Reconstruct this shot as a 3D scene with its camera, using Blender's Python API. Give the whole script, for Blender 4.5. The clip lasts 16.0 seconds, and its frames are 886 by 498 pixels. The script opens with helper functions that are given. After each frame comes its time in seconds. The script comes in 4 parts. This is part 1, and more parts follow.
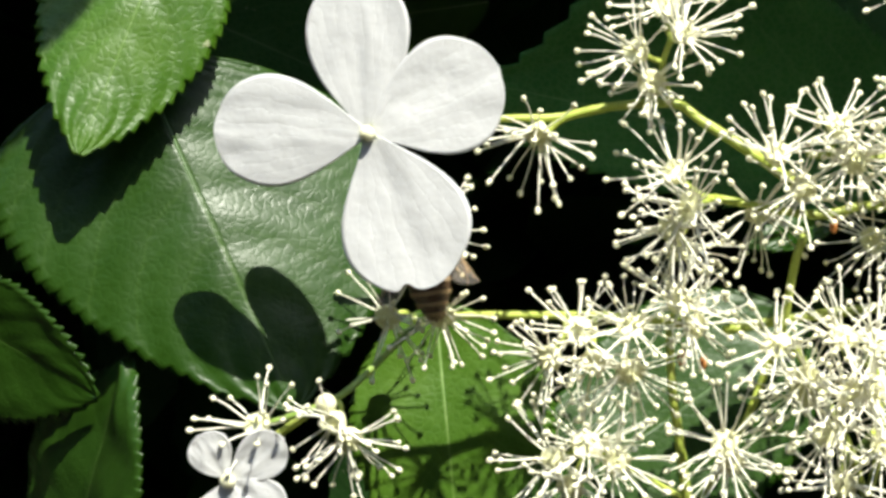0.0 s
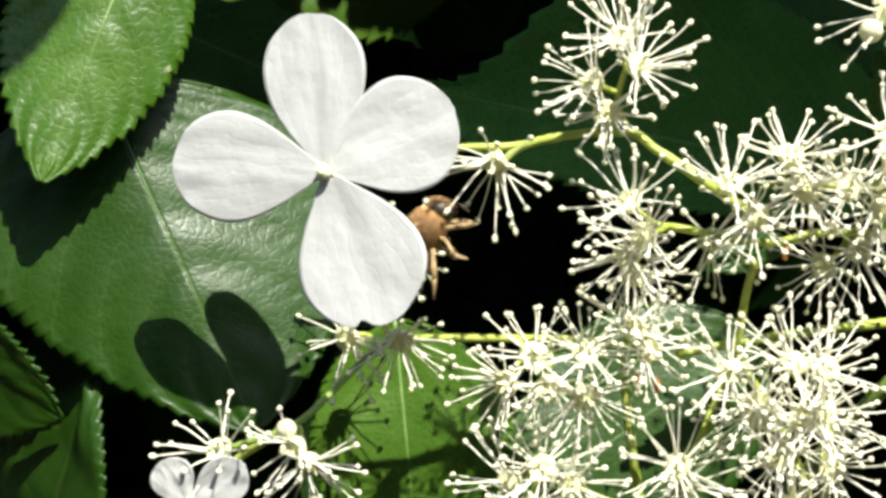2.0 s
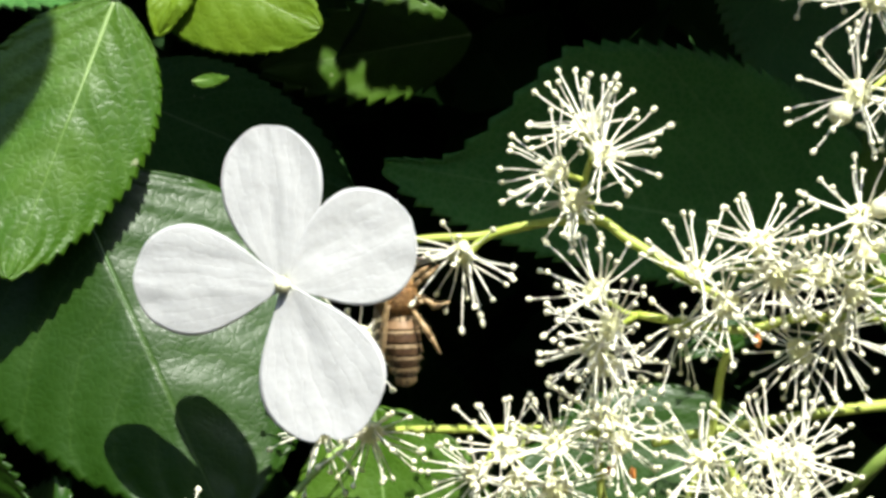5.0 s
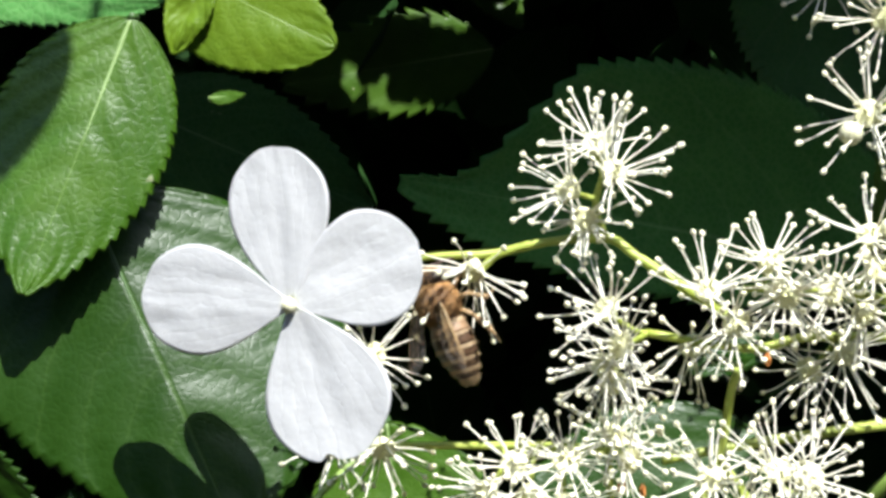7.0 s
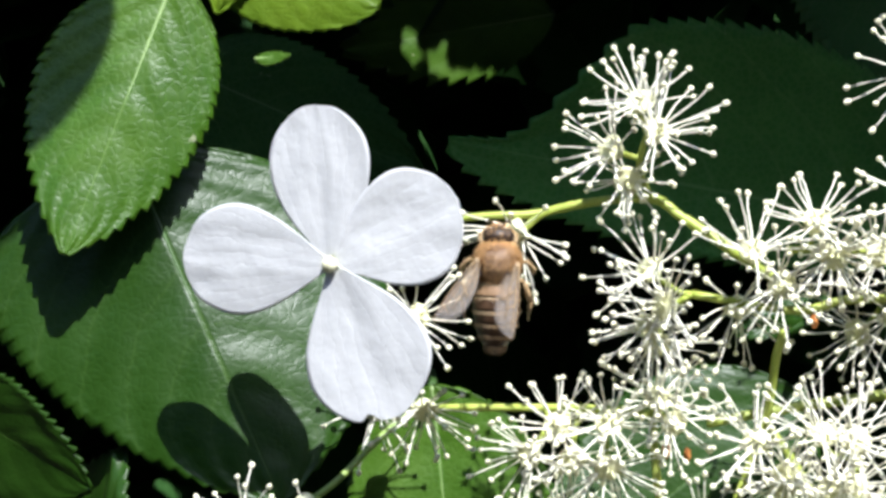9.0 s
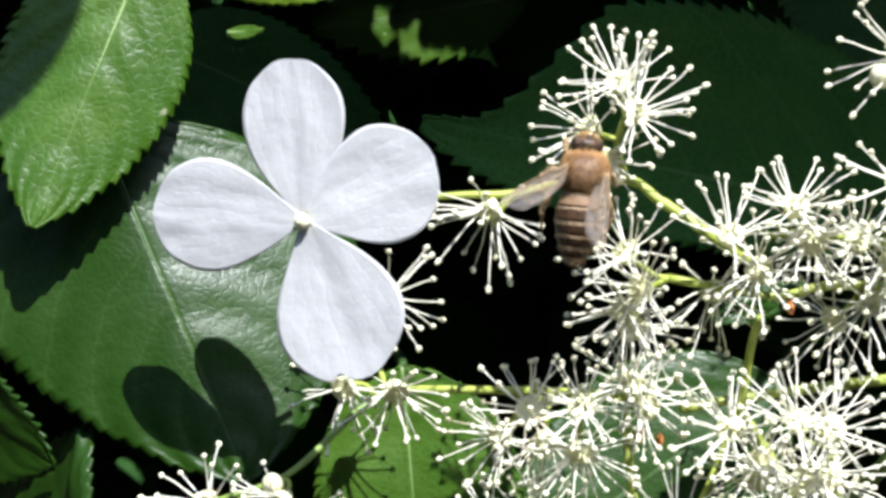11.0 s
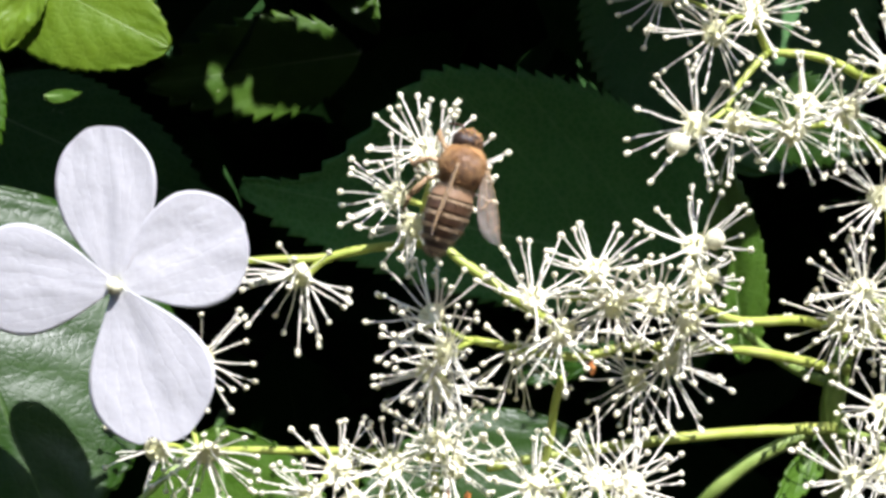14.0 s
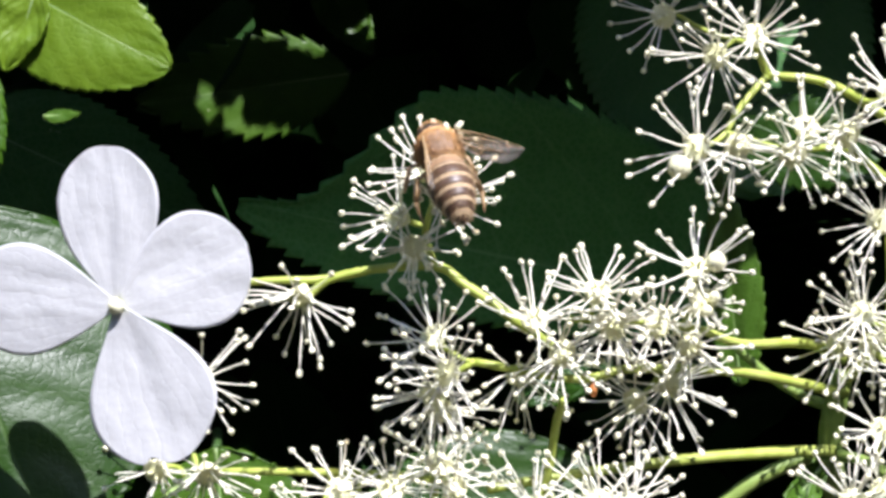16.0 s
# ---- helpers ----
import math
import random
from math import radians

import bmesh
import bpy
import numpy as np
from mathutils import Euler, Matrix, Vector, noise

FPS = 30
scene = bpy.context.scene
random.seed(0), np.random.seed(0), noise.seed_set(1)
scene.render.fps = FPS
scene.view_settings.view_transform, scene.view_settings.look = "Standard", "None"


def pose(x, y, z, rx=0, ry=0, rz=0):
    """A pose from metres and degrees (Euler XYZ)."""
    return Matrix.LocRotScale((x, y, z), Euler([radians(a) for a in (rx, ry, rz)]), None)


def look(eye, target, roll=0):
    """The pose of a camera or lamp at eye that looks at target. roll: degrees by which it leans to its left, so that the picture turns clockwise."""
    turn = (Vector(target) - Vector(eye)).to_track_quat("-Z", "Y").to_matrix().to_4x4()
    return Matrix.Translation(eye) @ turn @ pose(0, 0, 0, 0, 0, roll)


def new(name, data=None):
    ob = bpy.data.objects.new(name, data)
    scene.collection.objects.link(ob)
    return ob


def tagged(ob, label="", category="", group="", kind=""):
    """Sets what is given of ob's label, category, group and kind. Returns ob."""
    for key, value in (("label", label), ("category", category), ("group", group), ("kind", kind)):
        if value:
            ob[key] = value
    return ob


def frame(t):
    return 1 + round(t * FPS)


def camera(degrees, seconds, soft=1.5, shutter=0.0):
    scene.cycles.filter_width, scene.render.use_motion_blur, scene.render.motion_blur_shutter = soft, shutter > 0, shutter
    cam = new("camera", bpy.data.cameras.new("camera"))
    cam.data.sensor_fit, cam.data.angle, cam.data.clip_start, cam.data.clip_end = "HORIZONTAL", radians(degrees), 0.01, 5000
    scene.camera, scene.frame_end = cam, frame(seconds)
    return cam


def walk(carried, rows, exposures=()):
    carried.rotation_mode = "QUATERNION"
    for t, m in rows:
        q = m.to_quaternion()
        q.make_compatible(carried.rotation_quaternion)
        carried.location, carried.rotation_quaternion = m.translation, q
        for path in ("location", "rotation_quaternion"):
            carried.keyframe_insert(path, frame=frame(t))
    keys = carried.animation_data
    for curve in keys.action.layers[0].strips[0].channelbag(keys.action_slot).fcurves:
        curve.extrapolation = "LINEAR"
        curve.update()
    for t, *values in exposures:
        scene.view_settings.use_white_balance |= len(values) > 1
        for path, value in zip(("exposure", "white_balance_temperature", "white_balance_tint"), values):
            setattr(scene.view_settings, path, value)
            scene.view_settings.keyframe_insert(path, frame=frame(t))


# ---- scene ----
# All places below are in millimetres round the flowers, whose middle stands 1.3 m over the ground.
Z0 = 1300.0


def mm(x, y, z):
    return Vector((x, y, z + Z0)) * 0.001


def head_pose(x, y, z, yaw, pitch, roll):
    """A camera at millimetres, that looks along +y, turned right, up and leaning by degrees."""
    return (Matrix.Translation(mm(x, y, z)) @ Matrix.Rotation(radians(-yaw), 4, "Z")
            @ Matrix.Rotation(radians(90 + pitch), 4, "X") @ Matrix.Rotation(radians(roll), 4, "Z"))


cam = camera(25.0, 16.0, soft=3.4)
PATH = [
    (0, -15.468, -187.632, -9.307, 2.040, 0.273, 0.250),
    (0.5, -17.033, -187.987, -8.226, 3.091, 0.039, 0.007),
    (1, -15.791, -188.822, -7.854, 3.201, 0.345, 0.118),
    (1.5, -15.242, -189.810, -7.780, 2.894, -0.055, 0.051),
    (2, -14.655, -190.632, -0.374, 2.951, -1.610, 0.279),
    (2.5, -15.851, -192.075, 4.072, 3.225, -1.335, 0.226),
    (3, -15.773, -190.806, 3.936, 3.840, -0.890, 0.301),
    (3.5, -14.415, -189.320, 3.616, 3.787, -1.434, 0.403),
    (4, -7.968, -188.192, 5.155, 2.291, -0.314, -0.570),
    (4.2, -5.904, -187.781, 4.882, 1.562, -0.660, -0.854),
    (6.3, -4.695, -190.575, 5.962, 0.528, -0.698, -0.555),
    (6.5, -4.640, -190.182, 5.610, 0.014, -0.773, -0.463),
    (7, -3.441, -189.926, 5.881, 0.256, -0.363, -0.451),
    (7.5, -3.189, -188.813, 5.074, 0.020, -1.180, -0.286),
    (8, -0.283, -187.468, 4.662, -0.435, -1.683, -0.474),
    (8.5, 0.160, -188.064, 5.088, -1.031, -0.934, -0.497),
    (9, -0.452, -188.260, 4.770, -1.860, -1.166, -0.393),
    (9.2, -0.973, -187.642, 4.764, -1.966, -1.488, -0.258),
    (11.3, -1.551, -185.553, 4.322, -0.496, -1.697, 0.754),
    (11.5, -1.898, -185.538, 4.848, -0.199, -1.729, 0.814),
    (12, -0.913, -185.754, 5.067, 0.783, -1.254, 0.862),
    (12.5, 2.385, -188.022, 5.433, 3.061, -1.457, 0.488),
    (13, 2.031, -189.560, 5.586, 3.401, -1.168, 0.660),
    (13.5, 2.242, -189.267, 6.092, 3.462, -0.558, 0.531),
    (14, 2.618, -189.644, 5.890, 3.386, -0.214, 0.519),
    (14.5, 2.556, -190.122, 6.205, 3.601, -0.027, 0.555),
    (15, 2.065, -189.855, 6.344, 2.642, 0.084, 0.718),
    (15.5, 2.712, -190.340, 6.917, 3.370, 1.125, 0.540),
    (16, 0.628, -189.630, 6.085, 3.930, 0.347, 0.719),
]
EXPOSURES = [
    (0, 1.20, 6550, 4), (4.2, 1.24, 6450, 4), (7, 1.20, 6000, 9), (9, 1.15, 5800, 11), (12, 1.10, 5800, 13), (12.5, 1.11, 5900, 19), (16, 1.14, 5800, 18),
]
walk(cam, [(t, head_pose(*row)) for t, *row in PATH], EXPOSURES)

# ---- light: a high sun from behind the camera, a clear sky ----
SUN_WAY = Vector((-0.223, 0.531, -0.818)).normalized()
world = bpy.data.worlds.new("sky")
scene.world = world
world.use_nodes = True
sky = world.node_tree.nodes.new("ShaderNodeTexSky")
sky.sky_type = "NISHITA"
sky.sun_disc = False
sky.sun_elevation = math.asin(-SUN_WAY.z)
sky.sun_rotation = math.atan2(-SUN_WAY.x, -SUN_WAY.y)
world.node_tree.links.new(sky.outputs[0], world.node_tree.nodes["Background"].inputs[0])
world.node_tree.nodes["Background"].inputs[1].default_value = 0.15
sun = new("sun", bpy.data.lights.new("sun", "SUN"))
sun.data.energy = 5.0
sun.data.angle = radians(0.53)
sun.data.color = (1.0, 0.95, 0.87)
sun.matrix_world = look((1, -1, 4), Vector((1, -1, 4)) + SUN_WAY)


# ---- materials ----
def nodes_of(name):
    m = bpy.data.materials.new(name)
    m.use_nodes = True
    nt = m.node_tree
    return m, nt, nt.nodes["Principled BSDF"], nt.nodes["Material Output"]


def math_node(nt, op, a, b=None, clamp=False):
    n = nt.nodes.new("ShaderNodeMath")
    n.operation = op
    n.use_clamp = clamp
    for i, v in enumerate((a, b)):
        if v is None:
            continue
        if isinstance(v, (int, float)):
            n.inputs[i].default_value = v
        else:
            nt.links.new(v, n.inputs[i])
    return n.outputs[0]


def mix_colour(nt, fac, a, b):
    n = nt.nodes.new("ShaderNodeMix")
    n.data_type = "RGBA"
    for i, v in ((0, fac), (6, a), (7, b)):
        if isinstance(v, tuple):
            n.inputs[i].default_value = (*v, 1.0)
        elif isinstance(v, (int, float)):
            n.inputs[i].default_value = v
        else:
            nt.links.new(v, n.inputs[i])
    return n.outputs[2]


def noise_tex(nt, scale, detail=4.0, rough=0.55, vector=None):
    n = nt.nodes.new("ShaderNodeTexNoise")
    n.inputs["Scale"].default_value = scale
    n.inputs["Detail"].default_value = detail
    n.inputs["Roughness"].default_value = rough
    if vector is not None:
        nt.links.new(vector, n.inputs["Vector"])
    return n.outputs["Fac"]


def ramp(nt, fac, lo, hi):
    n = nt.nodes.new("ShaderNodeMapRange")
    n.inputs[1].default_value, n.inputs[2].default_value = lo, hi
    n.interpolation_type = "SMOOTHSTEP"
    nt.links.new(fac, n.inputs[0])
    return n.outputs[0]


def translucent_mix(nt, bsdf, out, colour, fac, normal=None):
    tr = nt.nodes.new("ShaderNodeBsdfTranslucent")
    if isinstance(colour, tuple):
        tr.inputs[0].default_value = (*colour, 1)
    else:
        nt.links.new(colour, tr.inputs[0])
    mx = nt.nodes.new("ShaderNodeMixShader")
    mx.inputs[0].default_value = fac
    nt.links.new(bsdf.outputs[0], mx.inputs[1])
    nt.links.new(tr.outputs[0], mx.inputs[2])
    nt.links.new(mx.outputs[0], out.inputs[0])
    if normal is not None:
        nt.links.new(normal, tr.inputs["Normal"])


def bump(nt, height, strength, distance, bsdf, under=None):
    b = nt.nodes.new("ShaderNodeBump")
    b.inputs["Strength"].default_value = strength
    b.inputs["Distance"].default_value = distance
    nt.links.new(height, b.inputs["Height"])
    if under is not None:
        nt.links.new(under, b.inputs["Normal"])
    if bsdf is not None:
        nt.links.new(b.outputs[0], bsdf.inputs["Normal"])
    return b.outputs[0]


VEIN_LEAN, VEINS = 0.40, 6.5   # how far a side vein runs forward, and how many there are


def leaf_material(name, dark, light, vein, rough, glow, veins=VEINS, net_relief=0.30, gloss=0.32, net_show=0.16):
    """A leaf blade: pinnate veins and a fine net between them, by the blade's own u (along) and v (across)."""
    m, nt, bsdf, out = nodes_of(name)
    uv = nt.nodes.new("ShaderNodeUVMap").outputs[0]
    sep = nt.nodes.new("ShaderNodeSeparateXYZ")
    nt.links.new(uv, sep.inputs[0])
    u, v = sep.outputs[0], sep.outputs[1]
    av = math_node(nt, "ABSOLUTE", v)
    # side veins run forward from the midrib
    wob = math_node(nt, "MULTIPLY", noise_tex(nt, 5.0, 2.0, 0.5, uv), 0.05)
    phase = math_node(nt, "SUBTRACT", u, math_node(nt, "MULTIPLY", math_node(nt, "POWER", av, 1.35), VEIN_LEAN))
    phase = math_node(nt, "ADD", phase, wob)
    fr = math_node(nt, "FRACT", math_node(nt, "MULTIPLY", phase, veins))
    side = math_node(nt, "ABSOLUTE", math_node(nt, "SUBTRACT", fr, 0.5))
    side_line = ramp(nt, side, 0.055, 0.0)
    pillow = ramp(nt, side, 0.0, 0.45)
    mid_line = ramp(nt, av, 0.022, 0.006)
    lines = math_node(nt, "MAXIMUM", math_node(nt, "MULTIPLY", side_line, 0.32), mid_line)
    geo = nt.nodes.new("ShaderNodeTexCoord").outputs["Object"]
    net = nt.nodes.new("ShaderNodeTexVoronoi")
    net.feature = "DISTANCE_TO_EDGE"
    net.inputs["Scale"].default_value = 1150.0
    warp = nt.nodes.new("ShaderNodeTexNoise")
    warp.inputs["Scale"].default_value = 300.0
    nt.links.new(geo, warp.inputs["Vector"])
    mixv = nt.nodes.new("ShaderNodeMix")
    mixv.data_type = "VECTOR"
    mixv.inputs[0].default_value = 0.0016
    nt.links.new(geo, mixv.inputs[4])
    nt.links.new(warp.outputs["Color"], mixv.inputs[5])
    nt.links.new(mixv.outputs[1], net.inputs["Vector"])
    cells = ramp(nt, net.outputs["Distance"], 0.0, 0.22)
    patches = ramp(nt, noise_tex(nt, 90.0, 5.0, 0.6, geo), 0.35, 0.7)
    info = nt.nodes.new("ShaderNodeObjectInfo").outputs["Random"]
    col = mix_colour(nt, patches, dark, light)
    col = mix_colour(nt, math_node(nt, "MULTIPLY", info, 0.35), col, tuple(0.5 * (a + b) for a, b in zip(light, vein)))
    col = mix_colour(nt, math_node(nt, "MULTIPLY", math_node(nt, "SUBTRACT", 1.0, cells), net_show), col, vein)
    col = mix_colour(nt, math_node(nt, "MULTIPLY", lines, 0.6), col, vein)
    specks = ramp(nt, noise_tex(nt, 520.0, 2.0, 0.5, geo), 0.76, 0.80)
    col = mix_colour(nt, math_node(nt, "MULTIPLY", specks, 0.5), col, (0.45, 0.46, 0.30))
    nt.links.new(col, bsdf.inputs["Base Color"])
    bsdf.inputs["Specular IOR Level"].default_value = gloss
    rg = math_node(nt, "ADD", rough, math_node(nt, "MULTIPLY", patches, 0.10))
    nt.links.new(rg, bsdf.inputs["Roughness"])
    h = math_node(nt, "ADD", math_node(nt, "MULTIPLY", cells, net_relief), math_node(nt, "MULTIPLY", pillow, 0.5))
    h = math_node(nt, "SUBTRACT", h, math_node(nt, "MULTIPLY", mid_line, 0.8))
    h = math_node(nt, "ADD", h, math_node(nt, "MULTIPLY", noise_tex(nt, 700.0, 4.0, 0.65, geo), 0.55))
    nrm = bump(nt, h, 0.20, 0.00030, bsdf)
    translucent_mix(nt, bsdf, out, mix_colour(nt, 0.5, col, tuple(min(1, 2.2 * c) for c in light)), glow, nrm)
    return m


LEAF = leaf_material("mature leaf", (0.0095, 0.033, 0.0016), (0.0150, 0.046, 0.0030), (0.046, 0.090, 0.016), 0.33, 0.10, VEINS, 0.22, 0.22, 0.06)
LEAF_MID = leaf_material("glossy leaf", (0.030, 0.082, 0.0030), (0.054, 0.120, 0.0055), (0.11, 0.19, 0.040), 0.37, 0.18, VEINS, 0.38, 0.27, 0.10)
LEAF_YOUNG = leaf_material("young leaf", (0.085, 0.16, 0.004), (0.14, 0.23, 0.008), (0.22, 0.32, 0.06), 0.36, 0.32, VEINS, 0.3, 0.32, 0.08)
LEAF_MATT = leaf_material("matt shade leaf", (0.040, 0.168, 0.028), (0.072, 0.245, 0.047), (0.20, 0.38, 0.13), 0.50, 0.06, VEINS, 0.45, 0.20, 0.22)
LEAF_BLUISH = leaf_material("bluish shade leaf", (0.052, 0.170, 0.040), (0.074, 0.228, 0.056), (0.17, 0.30, 0.12), 0.50, 0.06, VEINS, 0.3, 0.36, 0.14)
# Kept dark: part of the shade in the depth is in this colour.
LEAF_FAR = leaf_material("shade-darkened hedge leaf", (0.016, 0.052, 0.011), (0.024, 0.070, 0.015), (0.07, 0.13, 0.045), 0.55, 0.06, VEINS, 0.3, 0.10)


def plain(name, colour, other, rough, scale=400.0, relief=0.3, depth=0.0001, glow=0.0, spec=0.4):
    m, nt, bsdf, out = nodes_of(name)
    geo = nt.nodes.new("ShaderNodeTexCoord").outputs["Object"]
    n = noise_tex(nt, scale, 5.0, 0.6, geo)
    big = noise_tex(nt, scale * 0.16, 3.0, 0.5, geo)
    f = ramp(nt, math_node(nt, "ADD", math_node(nt, "MULTIPLY", n, 0.6), math_node(nt, "MULTIPLY", big, 0.4)), 0.35, 0.68)
    col = mix_colour(nt, f, colour, other)
    nt.links.new(col, bsdf.inputs["Base Color"])
    bsdf.inputs["Roughness"].default_value = rough
    bsdf.inputs["Specular IOR Level"].default_value = spec
    nrm = bump(nt, n, relief, depth, bsdf)
    if glow:
        translucent_mix(nt, bsdf, out, col, glow, nrm)
    return m


def petal_material():
    m, nt, bsdf, out = nodes_of("white petal")
    uv = nt.nodes.new("ShaderNodeUVMap").outputs[0]
    sep = nt.nodes.new("ShaderNodeSeparateXYZ")
    nt.links.new(uv, sep.inputs[0])
    u, v = sep.outputs[0], sep.outputs[1]
    # veins fan out from the claw of the petal
    wob = math_node(nt, "MULTIPLY", math_node(nt, "SUBTRACT", noise_tex(nt, 4.0, 3.0, 0.55, uv), 0.5), 0.35)
    fan = math_node(nt, "ADD", math_node(nt, "DIVIDE", v, math_node(nt, "ADD", u, 0.35)), wob)
    fr = math_node(nt, "ABSOLUTE", math_node(nt, "SUBTRACT", math_node(nt, "FRACT", math_node(nt, "MULTIPLY", fan, 4.5)), 0.5))
    lines = ramp(nt, fr, 0.10, 0.0)
    wrinkle = noise_tex(nt, 260.0, 3.0, 0.5, nt.nodes.new("ShaderNodeTexCoord").outputs["Object"])
    col = mix_colour(nt, ramp(nt, wrinkle, 0.3, 0.7), (0.54, 0.54, 0.54), (0.58, 0.58, 0.58))
    col = mix_colour(nt, math_node(nt, "MULTIPLY", lines, 0.08), col, (0.60, 0.61, 0.58))
    col = mix_colour(nt, ramp(nt, u, 0.07, 0.0), col, (0.62, 0.64, 0.52))
    nt.links.new(col, bsdf.inputs["Base Color"])
    bsdf.inputs["Roughness"].default_value = 0.55
    bsdf.inputs["Specular IOR Level"].default_value = 0.25
    h = math_node(nt, "SUBTRACT", math_node(nt, "MULTIPLY", wrinkle, 1.4), math_node(nt, "MULTIPLY", lines, 0.07))
    nrm = bump(nt, h, 0.32, 0.0005, bsdf)
    translucent_mix(nt, bsdf, out, (0.8, 0.82, 0.76), 0.22, nrm)
    return m


PETAL = petal_material()
STAMEN = plain("stamen", (0.92, 0.90, 0.75), (0.95, 0.93, 0.81), 0.5, 900.0, 0.2, 0.00005, 0.18, 0.3)
ANTHER = plain("anther", (0.86, 0.83, 0.58), (0.90, 0.88, 0.68), 0.6, 2500.0, 0.4, 0.00004, 0.15, 0.3)
CUP = plain("floret cup", (0.78, 0.77, 0.42), (0.87, 0.86, 0.60), 0.45, 900.0, 0.4, 0.0001, 0.15)
BUD = plain("flower bud", (0.74, 0.72, 0.46), (0.80, 0.78, 0.56), 0.4, 700.0, 0.3, 0.0001, 0.10)
STALK = plain("flower stalk", (0.33, 0.40, 0.06), (0.47, 0.53, 0.13), 0.42, 500.0, 0.4, 0.0001, 0.12)
STALK_GREEN = plain("green stalk", (0.16, 0.25, 0.045), (0.27, 0.36, 0.09), 0.42, 400.0, 0.4, 0.00012, 0.05)
RIB = plain("leaf midrib", (0.035, 0.08, 0.016), (0.06, 0.12, 0.03), 0.45, 400.0, 0.3, 0.0001)
RIB_YOUNG = plain("young leaf midrib", (0.13, 0.22, 0.06), (0.22, 0.31, 0.11), 0.45, 400.0, 0.3, 0.0001)
SCAR = plain("rusty scar", (0.35, 0.11, 0.02), (0.50, 0.20, 0.05), 0.6, 900.0, 0.5, 0.0001)
WOOD = plain("woody stem", (0.045, 0.030, 0.02), (0.09, 0.062, 0.04), 0.8, 160.0, 0.9, 0.0006)
SOIL = plain("soil", (0.045, 0.032, 0.022), (0.085, 0.062, 0.042), 0.95, 14.0, 1.0, 0.01)
# Near-black, so the deep shade of the background is put into the colour.
SHADE_WALL = plain("shade-dark wall", (0.014, 0.015, 0.012), (0.026, 0.026, 0.021), 0.95, 30.0, 0.9, 0.004)
RENDER = plain("grey rendered wall", (0.16, 0.15, 0.13), (0.24, 0.225, 0.20), 0.9, 12.0, 0.8, 0.004)
BEE_DARK = plain("bee chitin", (0.050, 0.027, 0.014), (0.090, 0.050, 0.026), 0.42, 1200.0, 0.4, 0.00004)
BEE_HIDE = plain("bee hide", (0.17, 0.105, 0.06), (0.27, 0.17, 0.10), 0.65, 1500.0, 0.6, 0.00006)
BEE_BAND = plain("bee hair band", (0.31, 0.22, 0.125), (0.42, 0.315, 0.19), 0.8, 1800.0, 0.8, 0.00008)
BEE_TAN = plain("bee tan plate", (0.19, 0.115, 0.06), (0.28, 0.175, 0.095), 0.5, 1200.0, 0.5, 0.00005)
BEE_FUR = plain("bee fur", (0.43, 0.235, 0.085), (0.58, 0.36, 0.155), 0.8, 1500.0, 0.6, 0.00008)
BEE_FUR_PALE = plain("bee pale fur", (0.38, 0.26, 0.135), (0.52, 0.385, 0.225), 0.8, 1500.0, 0.6, 0.00008)
BEE_EYE = plain("bee eye", (0.024, 0.015, 0.010), (0.045, 0.028, 0.018), 0.5, 3000.0, 0.3, 0.00002)
BEE_LEG = plain("bee leg", (0.26, 0.17, 0.08), (0.44, 0.31, 0.16), 0.4, 1500.0, 0.3, 0.00004)


def wing_material():
    m, nt, bsdf, out = nodes_of("bee wing")
    geo = nt.nodes.new("ShaderNodeTexCoord").outputs["Object"]
    bsdf.inputs["Base Color"].default_value = (0.86, 0.80, 0.76, 1)
    bsdf.inputs["Roughness"].default_value = 0.22
    bsdf.inputs["Specular IOR Level"].default_value = 0.8
    bump(nt, noise_tex(nt, 900.0, 4.0, 0.6, geo), 0.5, 0.00015, bsdf)
    tp = nt.nodes.new("ShaderNodeBsdfTransparent")
    tp.inputs[0].default_value = (0.93, 0.90, 0.85, 1)
    mx = nt.nodes.new("ShaderNodeMixShader")
    mx.inputs[0].default_value = 0.085
    nt.links.new(tp.outputs[0], mx.inputs[1])
    nt.links.new(bsdf.outputs[0], mx.inputs[2])
    nt.links.new(mx.outputs[0], out.inputs[0])
    return m


WING = wing_material()


# ---- mesh helpers ----
def part(name, bm, material, parent, label="", smooth=True):
    me = bpy.data.meshes.new(name)
    bm.to_mesh(me)
    bm.free()
    for m in material if isinstance(material, (list, tuple)) else (material,):
        me.materials.append(m)
    if smooth:
        me.polygons.foreach_set("use_smooth", [True] * len(me.polygons))
    ob = new(name, me)
    ob.parent = parent
    if label:
        tagged(ob, label)
    return ob


def shared(name, me, parent, local):
    ob = new(name, me)
    ob.parent = parent
    ob.matrix_basis = local
    return ob


def thing(name, at, label, category, group="", kind=""):
    ob = new(name)
    ob.empty_display_size = 0.005
    ob.location = at
    return tagged(ob, label, category, group, kind)


def spline(points, steps=6):
    """Points of a smooth curve through the given ones."""
    p = [Vector(q) for q in points]
    if len(p) == 2:
        return [p[0].lerp(p[1], i / steps) for i in range(steps + 1)]
    p = [2 * p[0] - p[1], *p, 2 * p[-1] - p[-2]]
    out = []
    for a, b, c, d in zip(p, p[1:], p[2:], p[3:]):
        for i in range(steps):
            t = i / steps
            out.append(0.5 * (2 * b + (c - a) * t + (2 * a - 5 * b + 4 * c - d) * t * t + (3 * b - a - 3 * c + d) * t ** 3))
    out.append(p[-2])
    return out


